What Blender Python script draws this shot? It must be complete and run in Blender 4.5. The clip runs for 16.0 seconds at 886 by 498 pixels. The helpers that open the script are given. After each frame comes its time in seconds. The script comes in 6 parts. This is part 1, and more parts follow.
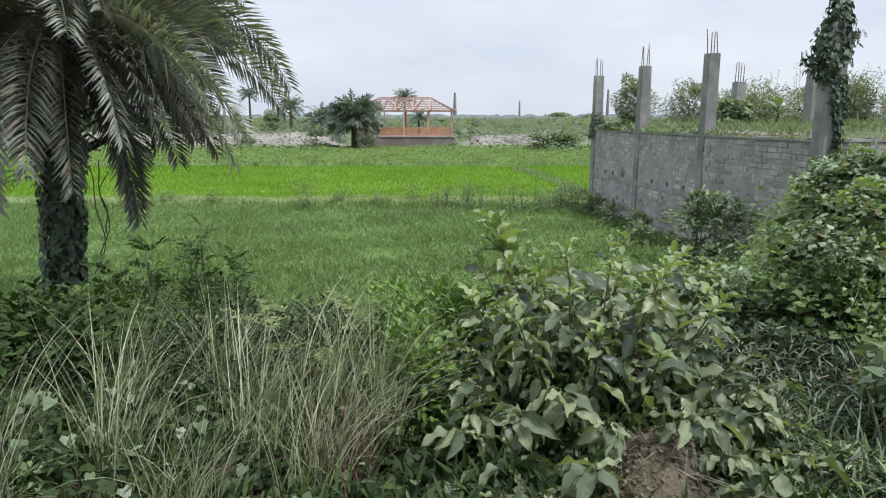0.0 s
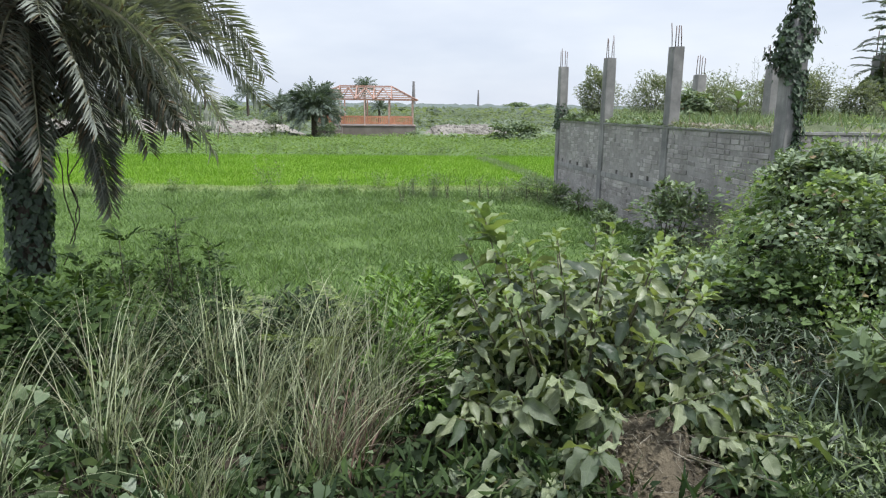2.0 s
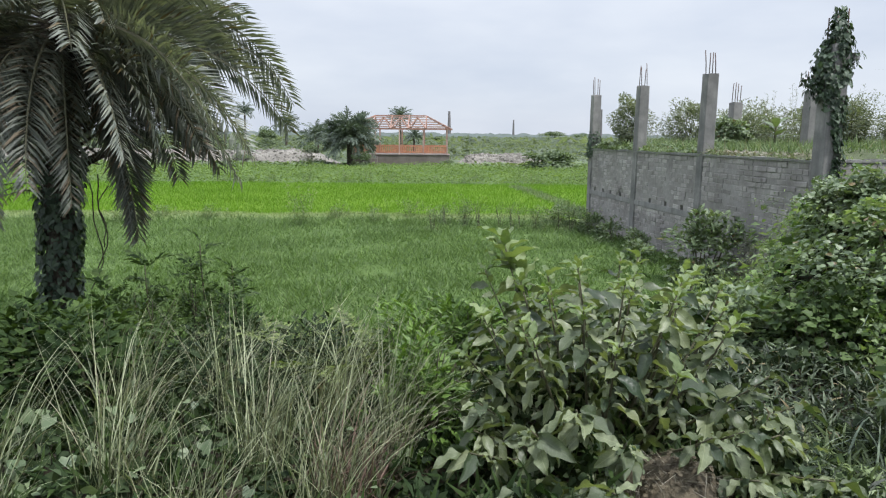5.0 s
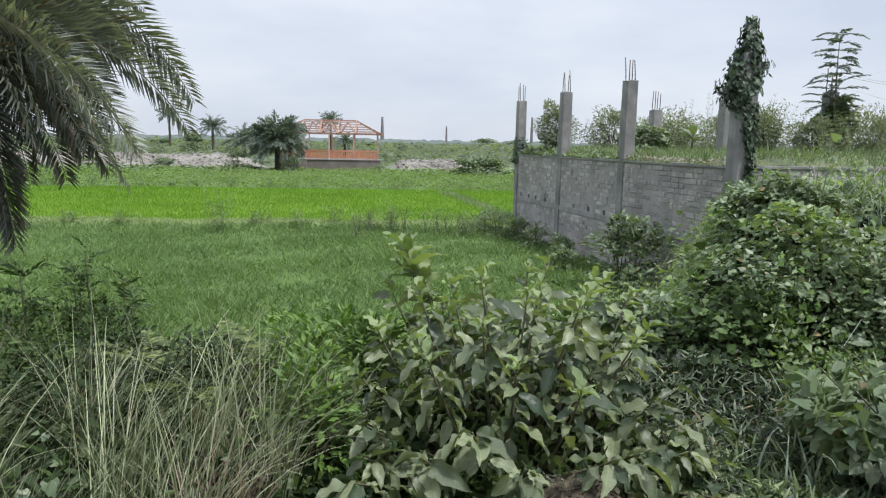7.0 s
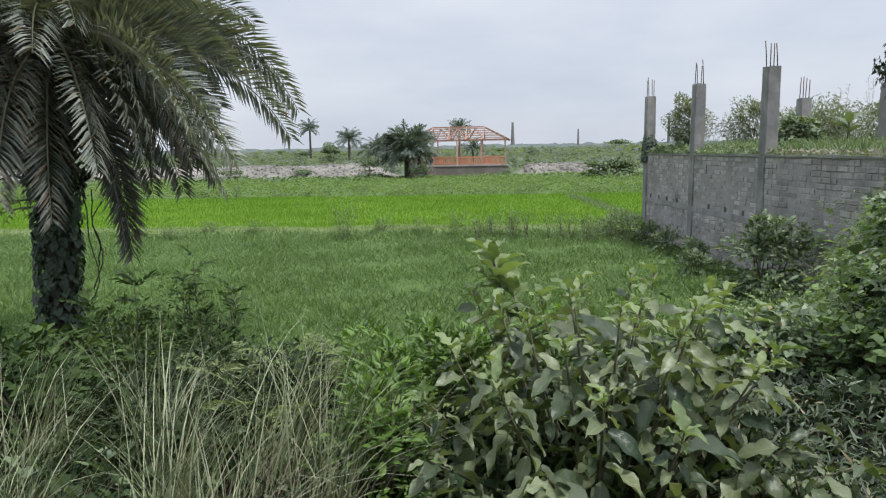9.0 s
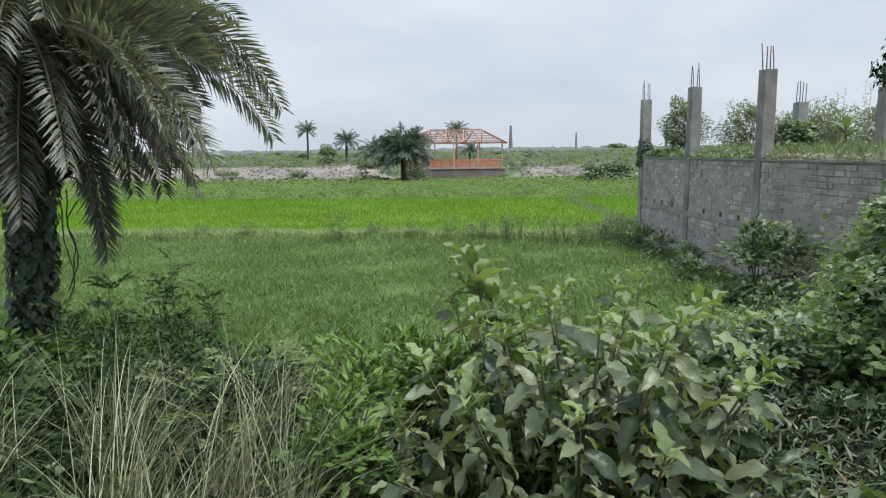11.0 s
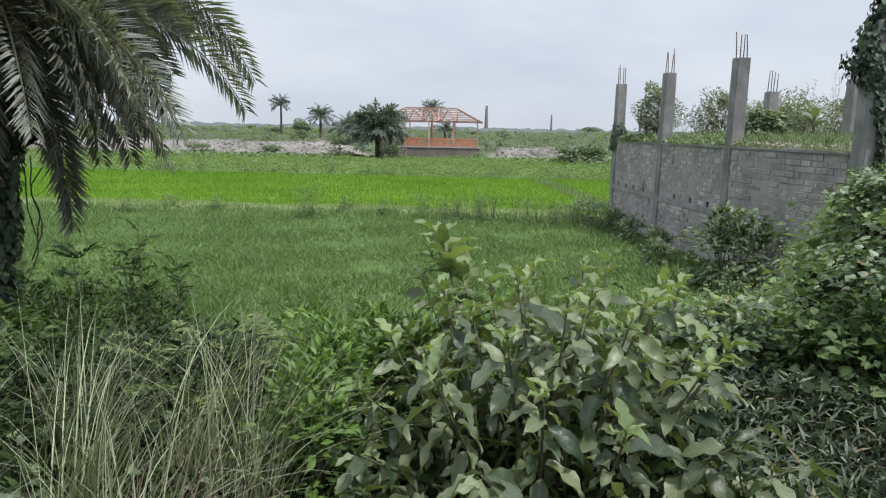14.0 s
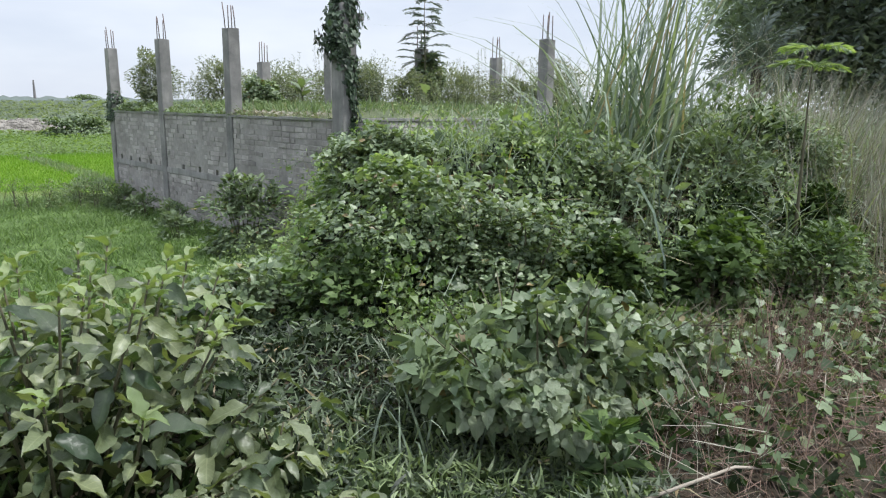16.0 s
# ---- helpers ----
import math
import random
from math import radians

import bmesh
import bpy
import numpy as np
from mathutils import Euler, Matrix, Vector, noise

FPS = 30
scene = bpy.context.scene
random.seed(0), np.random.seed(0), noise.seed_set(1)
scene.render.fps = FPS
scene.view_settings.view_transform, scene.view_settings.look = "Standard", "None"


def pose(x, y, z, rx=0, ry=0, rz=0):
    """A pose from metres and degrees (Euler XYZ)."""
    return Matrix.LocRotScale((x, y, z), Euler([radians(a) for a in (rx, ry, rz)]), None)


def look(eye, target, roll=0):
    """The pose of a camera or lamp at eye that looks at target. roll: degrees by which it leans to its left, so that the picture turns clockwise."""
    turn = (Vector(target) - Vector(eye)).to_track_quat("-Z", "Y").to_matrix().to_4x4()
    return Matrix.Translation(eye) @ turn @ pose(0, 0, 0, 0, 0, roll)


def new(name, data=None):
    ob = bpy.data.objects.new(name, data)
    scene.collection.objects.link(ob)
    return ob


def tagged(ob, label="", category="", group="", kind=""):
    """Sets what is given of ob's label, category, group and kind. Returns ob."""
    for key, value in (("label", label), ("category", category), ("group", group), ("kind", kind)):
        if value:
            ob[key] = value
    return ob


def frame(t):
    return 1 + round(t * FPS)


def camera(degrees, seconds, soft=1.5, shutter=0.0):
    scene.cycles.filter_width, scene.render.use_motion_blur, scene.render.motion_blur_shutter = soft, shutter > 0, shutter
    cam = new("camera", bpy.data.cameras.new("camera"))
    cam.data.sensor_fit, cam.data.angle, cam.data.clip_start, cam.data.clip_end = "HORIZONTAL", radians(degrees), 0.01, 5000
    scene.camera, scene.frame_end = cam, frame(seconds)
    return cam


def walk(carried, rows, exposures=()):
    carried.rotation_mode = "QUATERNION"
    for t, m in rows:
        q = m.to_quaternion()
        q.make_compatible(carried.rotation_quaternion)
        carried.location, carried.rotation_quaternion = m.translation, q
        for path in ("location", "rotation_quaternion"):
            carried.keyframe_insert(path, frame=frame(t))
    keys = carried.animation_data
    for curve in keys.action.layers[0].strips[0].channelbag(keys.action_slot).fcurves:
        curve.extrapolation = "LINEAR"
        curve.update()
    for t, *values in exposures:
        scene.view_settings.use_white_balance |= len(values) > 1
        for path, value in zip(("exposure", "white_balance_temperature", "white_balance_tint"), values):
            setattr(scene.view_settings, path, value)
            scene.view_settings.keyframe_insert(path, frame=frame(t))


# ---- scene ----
cam = camera(65.9, 16.0, soft=1.2)
PATH = [
    (0, (0.403, 1.28, 2.17), (0.4, 3.244, 1.794), 0.0),
    (0.5, (0.391, 1.269, 2.157), (0.464, 3.235, 1.795), 0.6),
    (1, (0.339, 1.273, 2.17), (0.42, 3.23, 1.763), 0.8),
    (1.5, (0.276, 1.272, 2.174), (0.347, 3.224, 1.744), 0.7),
    (2, (0.223, 1.254, 2.18), (0.34, 3.209, 1.774), 0.6),
    (2.5, (0.179, 1.259, 2.18), (0.337, 3.22, 1.819), 1.0),
    (3, (0.191, 1.235, 2.175), (0.292, 3.204, 1.838), 0.9),
    (3.5, (0.205, 1.25, 2.177), (0.216, 3.219, 1.829), 0.1),
    (4, (0.207, 1.249, 2.176), (0.236, 3.221, 1.842), 0.5),
    (4.2, (0.224, 1.263, 2.172), (0.268, 3.236, 1.847), 0.2),
    (6.3, (0.472, 1.425, 2.144), (0.428, 3.397, 1.818), 1.1),
    (6.5, (0.494, 1.442, 2.144), (0.477, 3.413, 1.807), 0.3),
    (7, (0.513, 1.595, 2.119), (0.722, 3.561, 1.814), 1.1),
    (7.5, (0.552, 1.686, 2.119), (0.66, 3.664, 1.844), 0.7),
    (8, (0.668, 1.81, 2.09), (0.543, 3.796, 1.886), 2.7),
    (8.5, (0.728, 1.906, 2.082), (0.568, 3.881, 1.808), -0.4),
    (8.7, (0.738, 1.923, 2.081), (0.567, 3.895, 1.795), -1.1),
    (10.8, (0.836, 2.099, 2.065), (0.628, 4.065, 1.768), -0.3),
    (11, (0.837, 2.113, 2.064), (0.67, 4.086, 1.782), -0.7),
    (11.5, (0.803, 2.112, 2.085), (0.668, 4.085, 1.781), 0.2),
    (12, (0.787, 2.111, 2.08), (0.692, 4.076, 1.72), 1.4),
    (12.5, (0.795, 2.106, 2.072), (0.734, 4.068, 1.687), 1.4),
    (13, (0.798, 2.106, 2.073), (0.787, 4.079, 1.744), 1.0),
    (13.5, (0.798, 2.091, 2.059), (0.769, 4.068, 1.758), 0.2),
    (14, (0.843, 2.102, 2.058), (0.757, 4.071, 1.716), 1.1),
    (14.5, (0.859, 2.091, 2.055), (0.809, 4.062, 1.718), 1.4),
    (15, (0.799, 2.093, 2.06), (0.923, 4.056, 1.697), -0.2),
    (15.5, (0.803, 2.053, 2.081), (1.61, 3.838, 1.679), 0.3),
    (16, (0.914, 2.056, 2.08), (2.08, 3.628, 1.671), 0.8),
]
STOPS = [(0.0, 0.06), (1.0, 0.1), (2.0, 0.16), (2.5, 0.14), (4.0, 0.05), (6.5, 0.0), (7.0, 0.0), (7.5, -0.08), (8.0, -0.15), (8.5, -0.15), (11.0, -0.12), (12.0, -0.1), (13.0, -0.04), (13.5, -0.11), (14.5, -0.1), (15.5, -0.06), (16.0, 0.18)]
walk(cam, [(t, look(eye, target, roll)) for t, eye, target, roll in PATH], [(t, stops, 6330, 10) for t, stops in STOPS])

# ---- world and sun: a bright overcast noon ----
world = bpy.data.worlds.new("overcast_sky")
scene.world = world
world.use_nodes = True
wn, wl = world.node_tree.nodes, world.node_tree.links
wn.clear()
w_out = wn.new("ShaderNodeOutputWorld")
w_bg = wn.new("ShaderNodeBackground")
w_sky = wn.new("ShaderNodeTexSky")
w_sky.sky_type = "NISHITA"
w_sky.sun_disc = False
w_sky.sun_elevation = radians(58)
w_sky.sun_rotation = radians(200)
w_geo = wn.new("ShaderNodeTexCoord")
w_map = wn.new("ShaderNodeMapping")
w_map.inputs["Scale"].default_value = (1.0, 1.0, 3.2)
w_noise = wn.new("ShaderNodeTexNoise")
w_noise.inputs["Scale"].default_value = 2.3
w_noise.inputs["Detail"].default_value = 5
w_noise.inputs["Roughness"].default_value = 0.52
w_ramp = wn.new("ShaderNodeValToRGB")
w_ramp.color_ramp.elements[0].position = 0.33
w_ramp.color_ramp.elements[0].color = (0.58, 0.63, 0.73, 1)
w_ramp.color_ramp.elements[1].position = 0.66
w_ramp.color_ramp.elements[1].color = (0.77, 0.80, 0.855, 1)
w_scale = wn.new("ShaderNodeVectorMath")
w_scale.operation = "SCALE"
w_scale.inputs["Scale"].default_value = 0.012
w_add = wn.new("ShaderNodeVectorMath")
w_add.operation = "ADD"
wl.new(w_geo.outputs["Generated"], w_map.inputs["Vector"])
wl.new(w_map.outputs[0], w_noise.inputs["Vector"])
wl.new(w_noise.outputs["Fac"], w_ramp.inputs[0])
wl.new(w_sky.outputs[0], w_scale.inputs[0])
wl.new(w_ramp.outputs[0], w_add.inputs[0])
wl.new(w_scale.outputs[0], w_add.inputs[1])
wl.new(w_add.outputs[0], w_bg.inputs["Color"])
# an overcast sky is brightest overhead
w_sep = wn.new("ShaderNodeSeparateXYZ")
w_high = wn.new("ShaderNodeMapRange")
w_high.interpolation_type = "SMOOTHSTEP"
w_high.inputs["From Min"].default_value = 0.1
w_high.inputs["From Max"].default_value = 1.0
w_high.inputs["To Min"].default_value = 1.0
w_high.inputs["To Max"].default_value = 2.1
wl.new(w_geo.outputs["Generated"], w_sep.inputs[0])
wl.new(w_sep.outputs["Z"], w_high.inputs["Value"])
wl.new(w_high.outputs[0], w_bg.inputs["Strength"])
wl.new(w_bg.outputs[0], w_out.inputs[0])

sun = new("sun", bpy.data.lights.new("sun", "SUN"))
sun.data.energy = 4.3
sun.data.angle = radians(6)
sun.data.color = (1.0, 0.975, 0.93)
sun.matrix_world = look((10, -1, 24), (0, 6, 0))

# ---- materials ----


def node_material(name):
    m = bpy.data.materials.new(name)
    m.use_nodes = True
    m.node_tree.nodes.clear()
    return m, m.node_tree.nodes, m.node_tree.links


def ramp(nodes, stops):
    r = nodes.new("ShaderNodeValToRGB")
    e = r.color_ramp.elements
    while len(e) < len(stops):
        e.new(0.5)
    for k, (p, c) in enumerate(stops):
        e[k].position = p
        e[k].color = (*c, 1)
    return r


def noise_node(nodes, links, coord, scale, detail=4, rough=0.6):
    n = nodes.new("ShaderNodeTexNoise")
    n.inputs["Scale"].default_value = scale
    n.inputs["Detail"].default_value = detail
    n.inputs["Roughness"].default_value = rough
    links.new(coord, n.inputs["Vector"])
    return n


def mix_rgb(nodes, links, fac, a, b, blend="MIX"):
    m = nodes.new("ShaderNodeMix")
    m.data_type = "RGBA"
    m.blend_type = blend
    for sock, v in ((m.inputs[0], fac), (m.inputs[6], a), (m.inputs[7], b)):
        if isinstance(v, bpy.types.NodeSocket):
            links.new(v, sock)
        elif isinstance(v, (int, float)):
            sock.default_value = v
        else:
            sock.default_value = (*v, 1)
    return m.outputs[2]


def leaf_material(name, dark, light, rough=0.45, through_light=0.25, by="island", dry=None, dry_from=0.93, patch=0.9, veins=0.0, shine=0.5):
    """Leaf skin: colour varies leaf by leaf and in broad patches; some light shines through."""
    dark, light = (dark[0], dark[1], 1.2 * dark[2]), (light[0], light[1], 1.2 * light[2])
    m, n, l = node_material(name)
    out = n.new("ShaderNodeOutputMaterial")
    if by == "island":
        rnd = n.new("ShaderNodeNewGeometry").outputs["Random Per Island"]
    else:
        rnd = n.new("ShaderNodeObjectInfo").outputs["Random"]
    stops = [(0.0, dark), (0.9, light)]
    if dry:
        stops = [(0.0, dark), (dry_from - 0.02, light), (dry_from, dry), (1.0, tuple(0.6 * c for c in dry))]
    col = ramp(n, stops)
    l.new(rnd, col.inputs[0])
    tc = n.new("ShaderNodeTexCoord")
    big = noise_node(n, l, tc.outputs["Object"], patch, 3)
    small = noise_node(n, l, tc.outputs["Object"], 55.0, 3)
    c1 = mix_rgb(n, l, big.outputs["Fac"], (0.62, 0.66, 0.6), (1.35, 1.3, 1.25))
    c2 = mix_rgb(n, l, 1.0, col.outputs[0], c1, "MULTIPLY")
    c3 = mix_rgb(n, l, small.outputs["Fac"], (0.8, 0.8, 0.8), (1.2, 1.2, 1.2))
    c4 = mix_rgb(n, l, 1.0, c2, c3, "MULTIPLY")
    relief = small.outputs["Fac"]
    if veins:
        vein = vein_mask(n, l)
        pale = mix_rgb(n, l, 1.0, c4, (1.45, 1.4, 1.5), "MULTIPLY")
        soft = n.new("ShaderNodeMath")
        soft.operation = "MULTIPLY"
        l.new(vein, soft.inputs[0])
        soft.inputs[1].default_value = veins
        c4 = mix_rgb(n, l, soft.outputs[0], c4, pale)
        sink = n.new("ShaderNodeMath")
        sink.operation = "MULTIPLY_ADD"
        l.new(vein, sink.inputs[0])
        sink.inputs[1].default_value = -0.9
        l.new(small.outputs["Fac"], sink.inputs[2])
        relief = sink.outputs[0]
    p = n.new("ShaderNodeBsdfPrincipled")
    l.new(c4, p.inputs["Base Color"])
    p.inputs["Roughness"].default_value = rough
    p.inputs["Specular IOR Level"].default_value = 0.6 if veins else shine
    bump = n.new("ShaderNodeBump")
    bump.inputs["Strength"].default_value = 0.35
    bump.inputs["Distance"].default_value = 0.01
    l.new(relief, bump.inputs["Height"])
    l.new(bump.outputs[0], p.inputs["Normal"])
    t = n.new("ShaderNodeBsdfTranslucent")
    warm = mix_rgb(n, l, 1.0, c4, (1.5, 1.6, 0.6), "MULTIPLY")
    l.new(warm, t.inputs["Color"])
    mixer = n.new("ShaderNodeMixShader")
    mixer.inputs[0].default_value = through_light
    l.new(p.outputs[0], mixer.inputs[1])
    l.new(t.outputs[0], mixer.inputs[2])
    l.new(mixer.outputs[0], out.inputs[0])
    return m


def vein_mask(n, l):
    """Midrib and side veins of a leaf, from the place on its blade."""
    at = n.new("ShaderNodeAttribute")
    at.attribute_name = "blade"
    sep = n.new("ShaderNodeSeparateXYZ")
    l.new(at.outputs["Vector"], sep.inputs[0])

    def math_node(op, a, b=None, c=None):
        m = n.new("ShaderNodeMath")
        m.operation = op
        for sock, v in zip(m.inputs, (a, b, c)):
            if isinstance(v, bpy.types.NodeSocket):
                l.new(v, sock)
            elif v is not None:
                sock.default_value = v
        return m.outputs[0]

    ax = math_node("ABSOLUTE", sep.outputs["X"])
    rib = math_node("LESS_THAN", ax, 0.014)
    run = math_node("FRACT", math_node("MULTIPLY", math_node("MULTIPLY_ADD", ax, -0.9, sep.outputs["Y"]), 9.0))
    side = math_node("LESS_THAN", run, 0.14)
    return math_node("MAXIMUM", rib, math_node("MULTIPLY", side, 0.6))


def rough_material(name, stops, scale=6.0, fine=60.0, rough=0.9, bump=0.4, depth=0.01, by="", spread=0.25, stain=None, metal=0.0):
    """Matt surface with broad and fine mottling; by: how single pieces differ in tone."""
    m, n, l = node_material(name)
    out = n.new("ShaderNodeOutputMaterial")
    tc = n.new("ShaderNodeTexCoord")
    place = n.new("ShaderNodeNewGeometry").outputs["Position"]
    big = noise_node(n, l, place, scale, 5)
    small = noise_node(n, l, place, fine, 4, 0.7)
    col = ramp(n, stops)
    l.new(big.outputs["Fac"], col.inputs[0])
    c = mix_rgb(n, l, small.outputs["Fac"], (0.7, 0.7, 0.7), (1.3, 1.3, 1.3))
    c = mix_rgb(n, l, 1.0, col.outputs[0], c, "MULTIPLY")
    if by:
        src = n.new("ShaderNodeObjectInfo").outputs["Random"] if by == "object" else n.new("ShaderNodeNewGeometry").outputs["Random Per Island"]
        tone = mix_rgb(n, l, src, (1 - spread,) * 3, (1 + spread,) * 3)
        c = mix_rgb(n, l, 1.0, c, tone, "MULTIPLY")
    if stain:
        st = nodes_streak(n, l, tc)
        c = mix_rgb(n, l, st, c, stain)
    p = n.new("ShaderNodeBsdfPrincipled")
    l.new(c, p.inputs["Base Color"])
    p.inputs["Roughness"].default_value = rough
    p.inputs["Metallic"].default_value = metal
    b = n.new("ShaderNodeBump")
    b.inputs["Strength"].default_value = bump
    b.inputs["Distance"].default_value = depth
    l.new(small.outputs["Fac"], b.inputs["Height"])
    l.new(b.outputs[0], p.inputs["Normal"])
    l.new(p.outputs[0], out.inputs[0])
    return m


def nodes_streak(n, l, tc):
    """Vertical runs of dirt, as rain leaves them."""
    mp = n.new("ShaderNodeMapping")
    mp.inputs["Scale"].default_value = (7.0, 7.0, 0.8)
    l.new(tc.outputs["Object"], mp.inputs["Vector"])
    s = noise_node(n, l, mp.outputs[0], 1.0, 5, 0.65)
    r = ramp(n, [(0.5, (0, 0, 0)), (0.68, (0.75, 0.75, 0.75))])
    l.new(s.outputs["Fac"], r.inputs[0])
    return r.outputs[0]


def ground_material():
    """Bank soil, grass field, dry bund, young rice, crop and scrub, strip after strip along y, with ragged edges."""
    m, n, l = node_material("ground_cover")
    out = n.new("ShaderNodeOutputMaterial")
    tc = n.new("ShaderNodeTexCoord")
    sep = n.new("ShaderNodeSeparateXYZ")
    l.new(tc.outputs["Object"], sep.inputs[0])
    wob = noise_node(n, l, tc.outputs["Object"], 0.8, 4)
    mid = noise_node(n, l, tc.outputs["Object"], 3.0, 5)
    fine = noise_node(n, l, tc.outputs["Object"], 40.0, 4, 0.7)
    far = noise_node(n, l, tc.outputs["Object"], 0.06, 5)

    def step(at, soft, ragged):
        add = n.new("ShaderNodeMath")
        add.operation = "MULTIPLY_ADD"
        l.new(wob.outputs["Fac"], add.inputs[0])
        add.inputs[1].default_value = ragged
        l.new(sep.outputs["Y"], add.inputs[2])
        r = n.new("ShaderNodeMapRange")
        r.inputs["From Min"].default_value = at + 0.5 * ragged - soft
        r.inputs["From Max"].default_value = at + 0.5 * ragged + soft
        l.new(add.outputs[0], r.inputs["Value"])
        return r.outputs[0]

    soil = ramp(n, [(0.3, (0.022, 0.019, 0.013)), (0.6, (0.06, 0.048, 0.034)), (0.8, (0.12, 0.09, 0.065))])
    l.new(mid.outputs["Fac"], soil.inputs[0])
    grass = ramp(n, [(0.3, (0.05, 0.08, 0.025)), (0.55, (0.09, 0.145, 0.04)), (0.75, (0.13, 0.18, 0.06))])
    l.new(mid.outputs["Fac"], grass.inputs[0])
    dry = ramp(n, [(0.35, (0.09, 0.14, 0.045)), (0.55, (0.17, 0.22, 0.09)), (0.8, (0.24, 0.28, 0.14))])
    l.new(mid.outputs["Fac"], dry.inputs[0])
    rice = ramp(n, [(0.3, (0.105, 0.185, 0.014)), (0.7, (0.135, 0.225, 0.02))])
    l.new(wob.outputs["Fac"], rice.inputs[0])
    crop = ramp(n, [(0.3, (0.08, 0.125, 0.04)), (0.7, (0.13, 0.2, 0.065))])
    l.new(mid.outputs["Fac"], crop.inputs[0])
    # scrub tint greyed to include distance haze
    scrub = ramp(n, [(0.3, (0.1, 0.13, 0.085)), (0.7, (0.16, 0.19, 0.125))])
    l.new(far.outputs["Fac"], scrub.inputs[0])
    c = mix_rgb(n, l, step(7.6, 0.5, 1.2), soil.outputs[0], grass.outputs[0])
    c = mix_rgb(n, l, step(18.5, 0.12, 0.7), c, dry.outputs[0])
    c = mix_rgb(n, l, step(19.5, 0.15, 0.5), c, rice.outputs[0])
    c = mix_rgb(n, l, step(32.4, 0.2, 0.6), c, crop.outputs[0])
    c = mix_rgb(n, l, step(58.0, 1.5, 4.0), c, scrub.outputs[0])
    tone = mix_rgb(n, l, fine.outputs["Fac"], (0.75, 0.75, 0.75), (1.25, 1.25, 1.25))
    c = mix_rgb(n, l, 1.0, c, tone, "MULTIPLY")
    p = n.new("ShaderNodeBsdfPrincipled")
    p.inputs["Roughness"].default_value = 0.95
    p.inputs["Specular IOR Level"].default_value = 0.2
    l.new(c, p.inputs["Base Color"])
    b = n.new("ShaderNodeBump")
    b.inputs["Strength"].default_value = 0.6
    b.inputs["Distance"].default_value = 0.04
    l.new(fine.outputs["Fac"], b.inputs["Height"])
    l.new(b.outputs[0], p.inputs["Normal"])
    l.new(p.outputs[0], out.inputs[0])
    return m


M_GROUND = ground_material()
M_SHRUB = leaf_material("shrub_leaf", (0.024, 0.048, 0.016), (0.208, 0.244, 0.118), 0.4, 0.3, "object", patch=3.0, veins=0.7)
M_SHRUB_MASS = leaf_material("shrub_leaf_mass", (0.02, 0.042, 0.014), (0.195, 0.23, 0.108), 0.41, 0.3, veins=0.7)
M_SHOOT = leaf_material("young_shoot", (0.11, 0.165, 0.05), (0.24, 0.305, 0.12), 0.4, 0.3, "object")
M_VINE = leaf_material("vine_leaf", (0.064, 0.102, 0.044), (0.215, 0.275, 0.135), 0.42, 0.25, dry=(0.2, 0.15, 0.07), dry_from=0.99, patch=1.2)
M_VINE_PIECE = leaf_material("vine_leaf_piece", (0.06, 0.095, 0.042), (0.22, 0.262, 0.145), 0.38, 0.25, "object", dry=(0.2, 0.15, 0.07), dry_from=0.985, patch=3, veins=0.6)
# leaf colour darkened to hold the shade under palm and bushes
M_DARKLEAF = leaf_material("shade_toned_leaf", (0.013, 0.028, 0.009), (0.05, 0.082, 0.022), 0.6, 0.2, shine=0.12)
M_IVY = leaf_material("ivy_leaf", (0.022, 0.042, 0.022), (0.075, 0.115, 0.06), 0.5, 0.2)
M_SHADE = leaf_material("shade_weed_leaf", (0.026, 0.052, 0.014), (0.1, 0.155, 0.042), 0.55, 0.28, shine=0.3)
# deep shade between plants, painted as nearly black leaves
M_DEEPSHADE = leaf_material("shade_toned_undergrowth_leaf", (0.016, 0.027, 0.012), (0.045, 0.068, 0.026), 0.65, 0.15, shine=0.1)
# pale leaf whose greyed tint also carries haze
M_PALEBUSH = leaf_material("pale_bush_leaf", (0.085, 0.105, 0.068), (0.215, 0.24, 0.155), 0.65, 0.35)
M_LIGHTVINE = leaf_material("light_vine_leaf", (0.092, 0.148, 0.054), (0.285, 0.362, 0.16), 0.42, 0.38, patch=1.4)
M_BRIGHT = leaf_material("fresh_weed_leaf", (0.04, 0.085, 0.014), (0.15, 0.25, 0.045), 0.5, 0.3)
M_FERN = leaf_material("fern_leaf", (0.016, 0.032, 0.008), (0.2, 0.255, 0.075), 0.55, 0.3)
# one bamboo grass leaf twice: sunlight and shade are put into the colours
M_LANCE_SHADED = leaf_material("shaded_bamboo_grass_leaf", (0.009, 0.017, 0.007), (0.125, 0.165, 0.085), 0.55, 0.15, dry=(0.25, 0.2, 0.12), dry_from=0.985)
M_LANCE_SUNLIT = leaf_material("sunlit_bamboo_grass_leaf", (0.02, 0.036, 0.011), (0.185, 0.245, 0.095), 0.5, 0.25)
# leaflet tone raised to carry the pale veil over the crown
M_PALM = leaf_material("palm_leaflet", (0.1, 0.115, 0.09), (0.26, 0.282, 0.215), 0.4, 0.24, dry=(0.17, 0.13, 0.08), dry_from=0.95)
M_PALM_DARK = leaf_material("dark_palm_leaflet", (0.05, 0.06, 0.042), (0.145, 0.158, 0.112), 0.5, 0.1, dry=(0.13, 0.1, 0.065), dry_from=0.8)
M_RIB = rough_material("palm_rib", [(0.3, (0.09, 0.09, 0.055)), (0.7, (0.16, 0.155, 0.095))], 4, 60, 0.6)
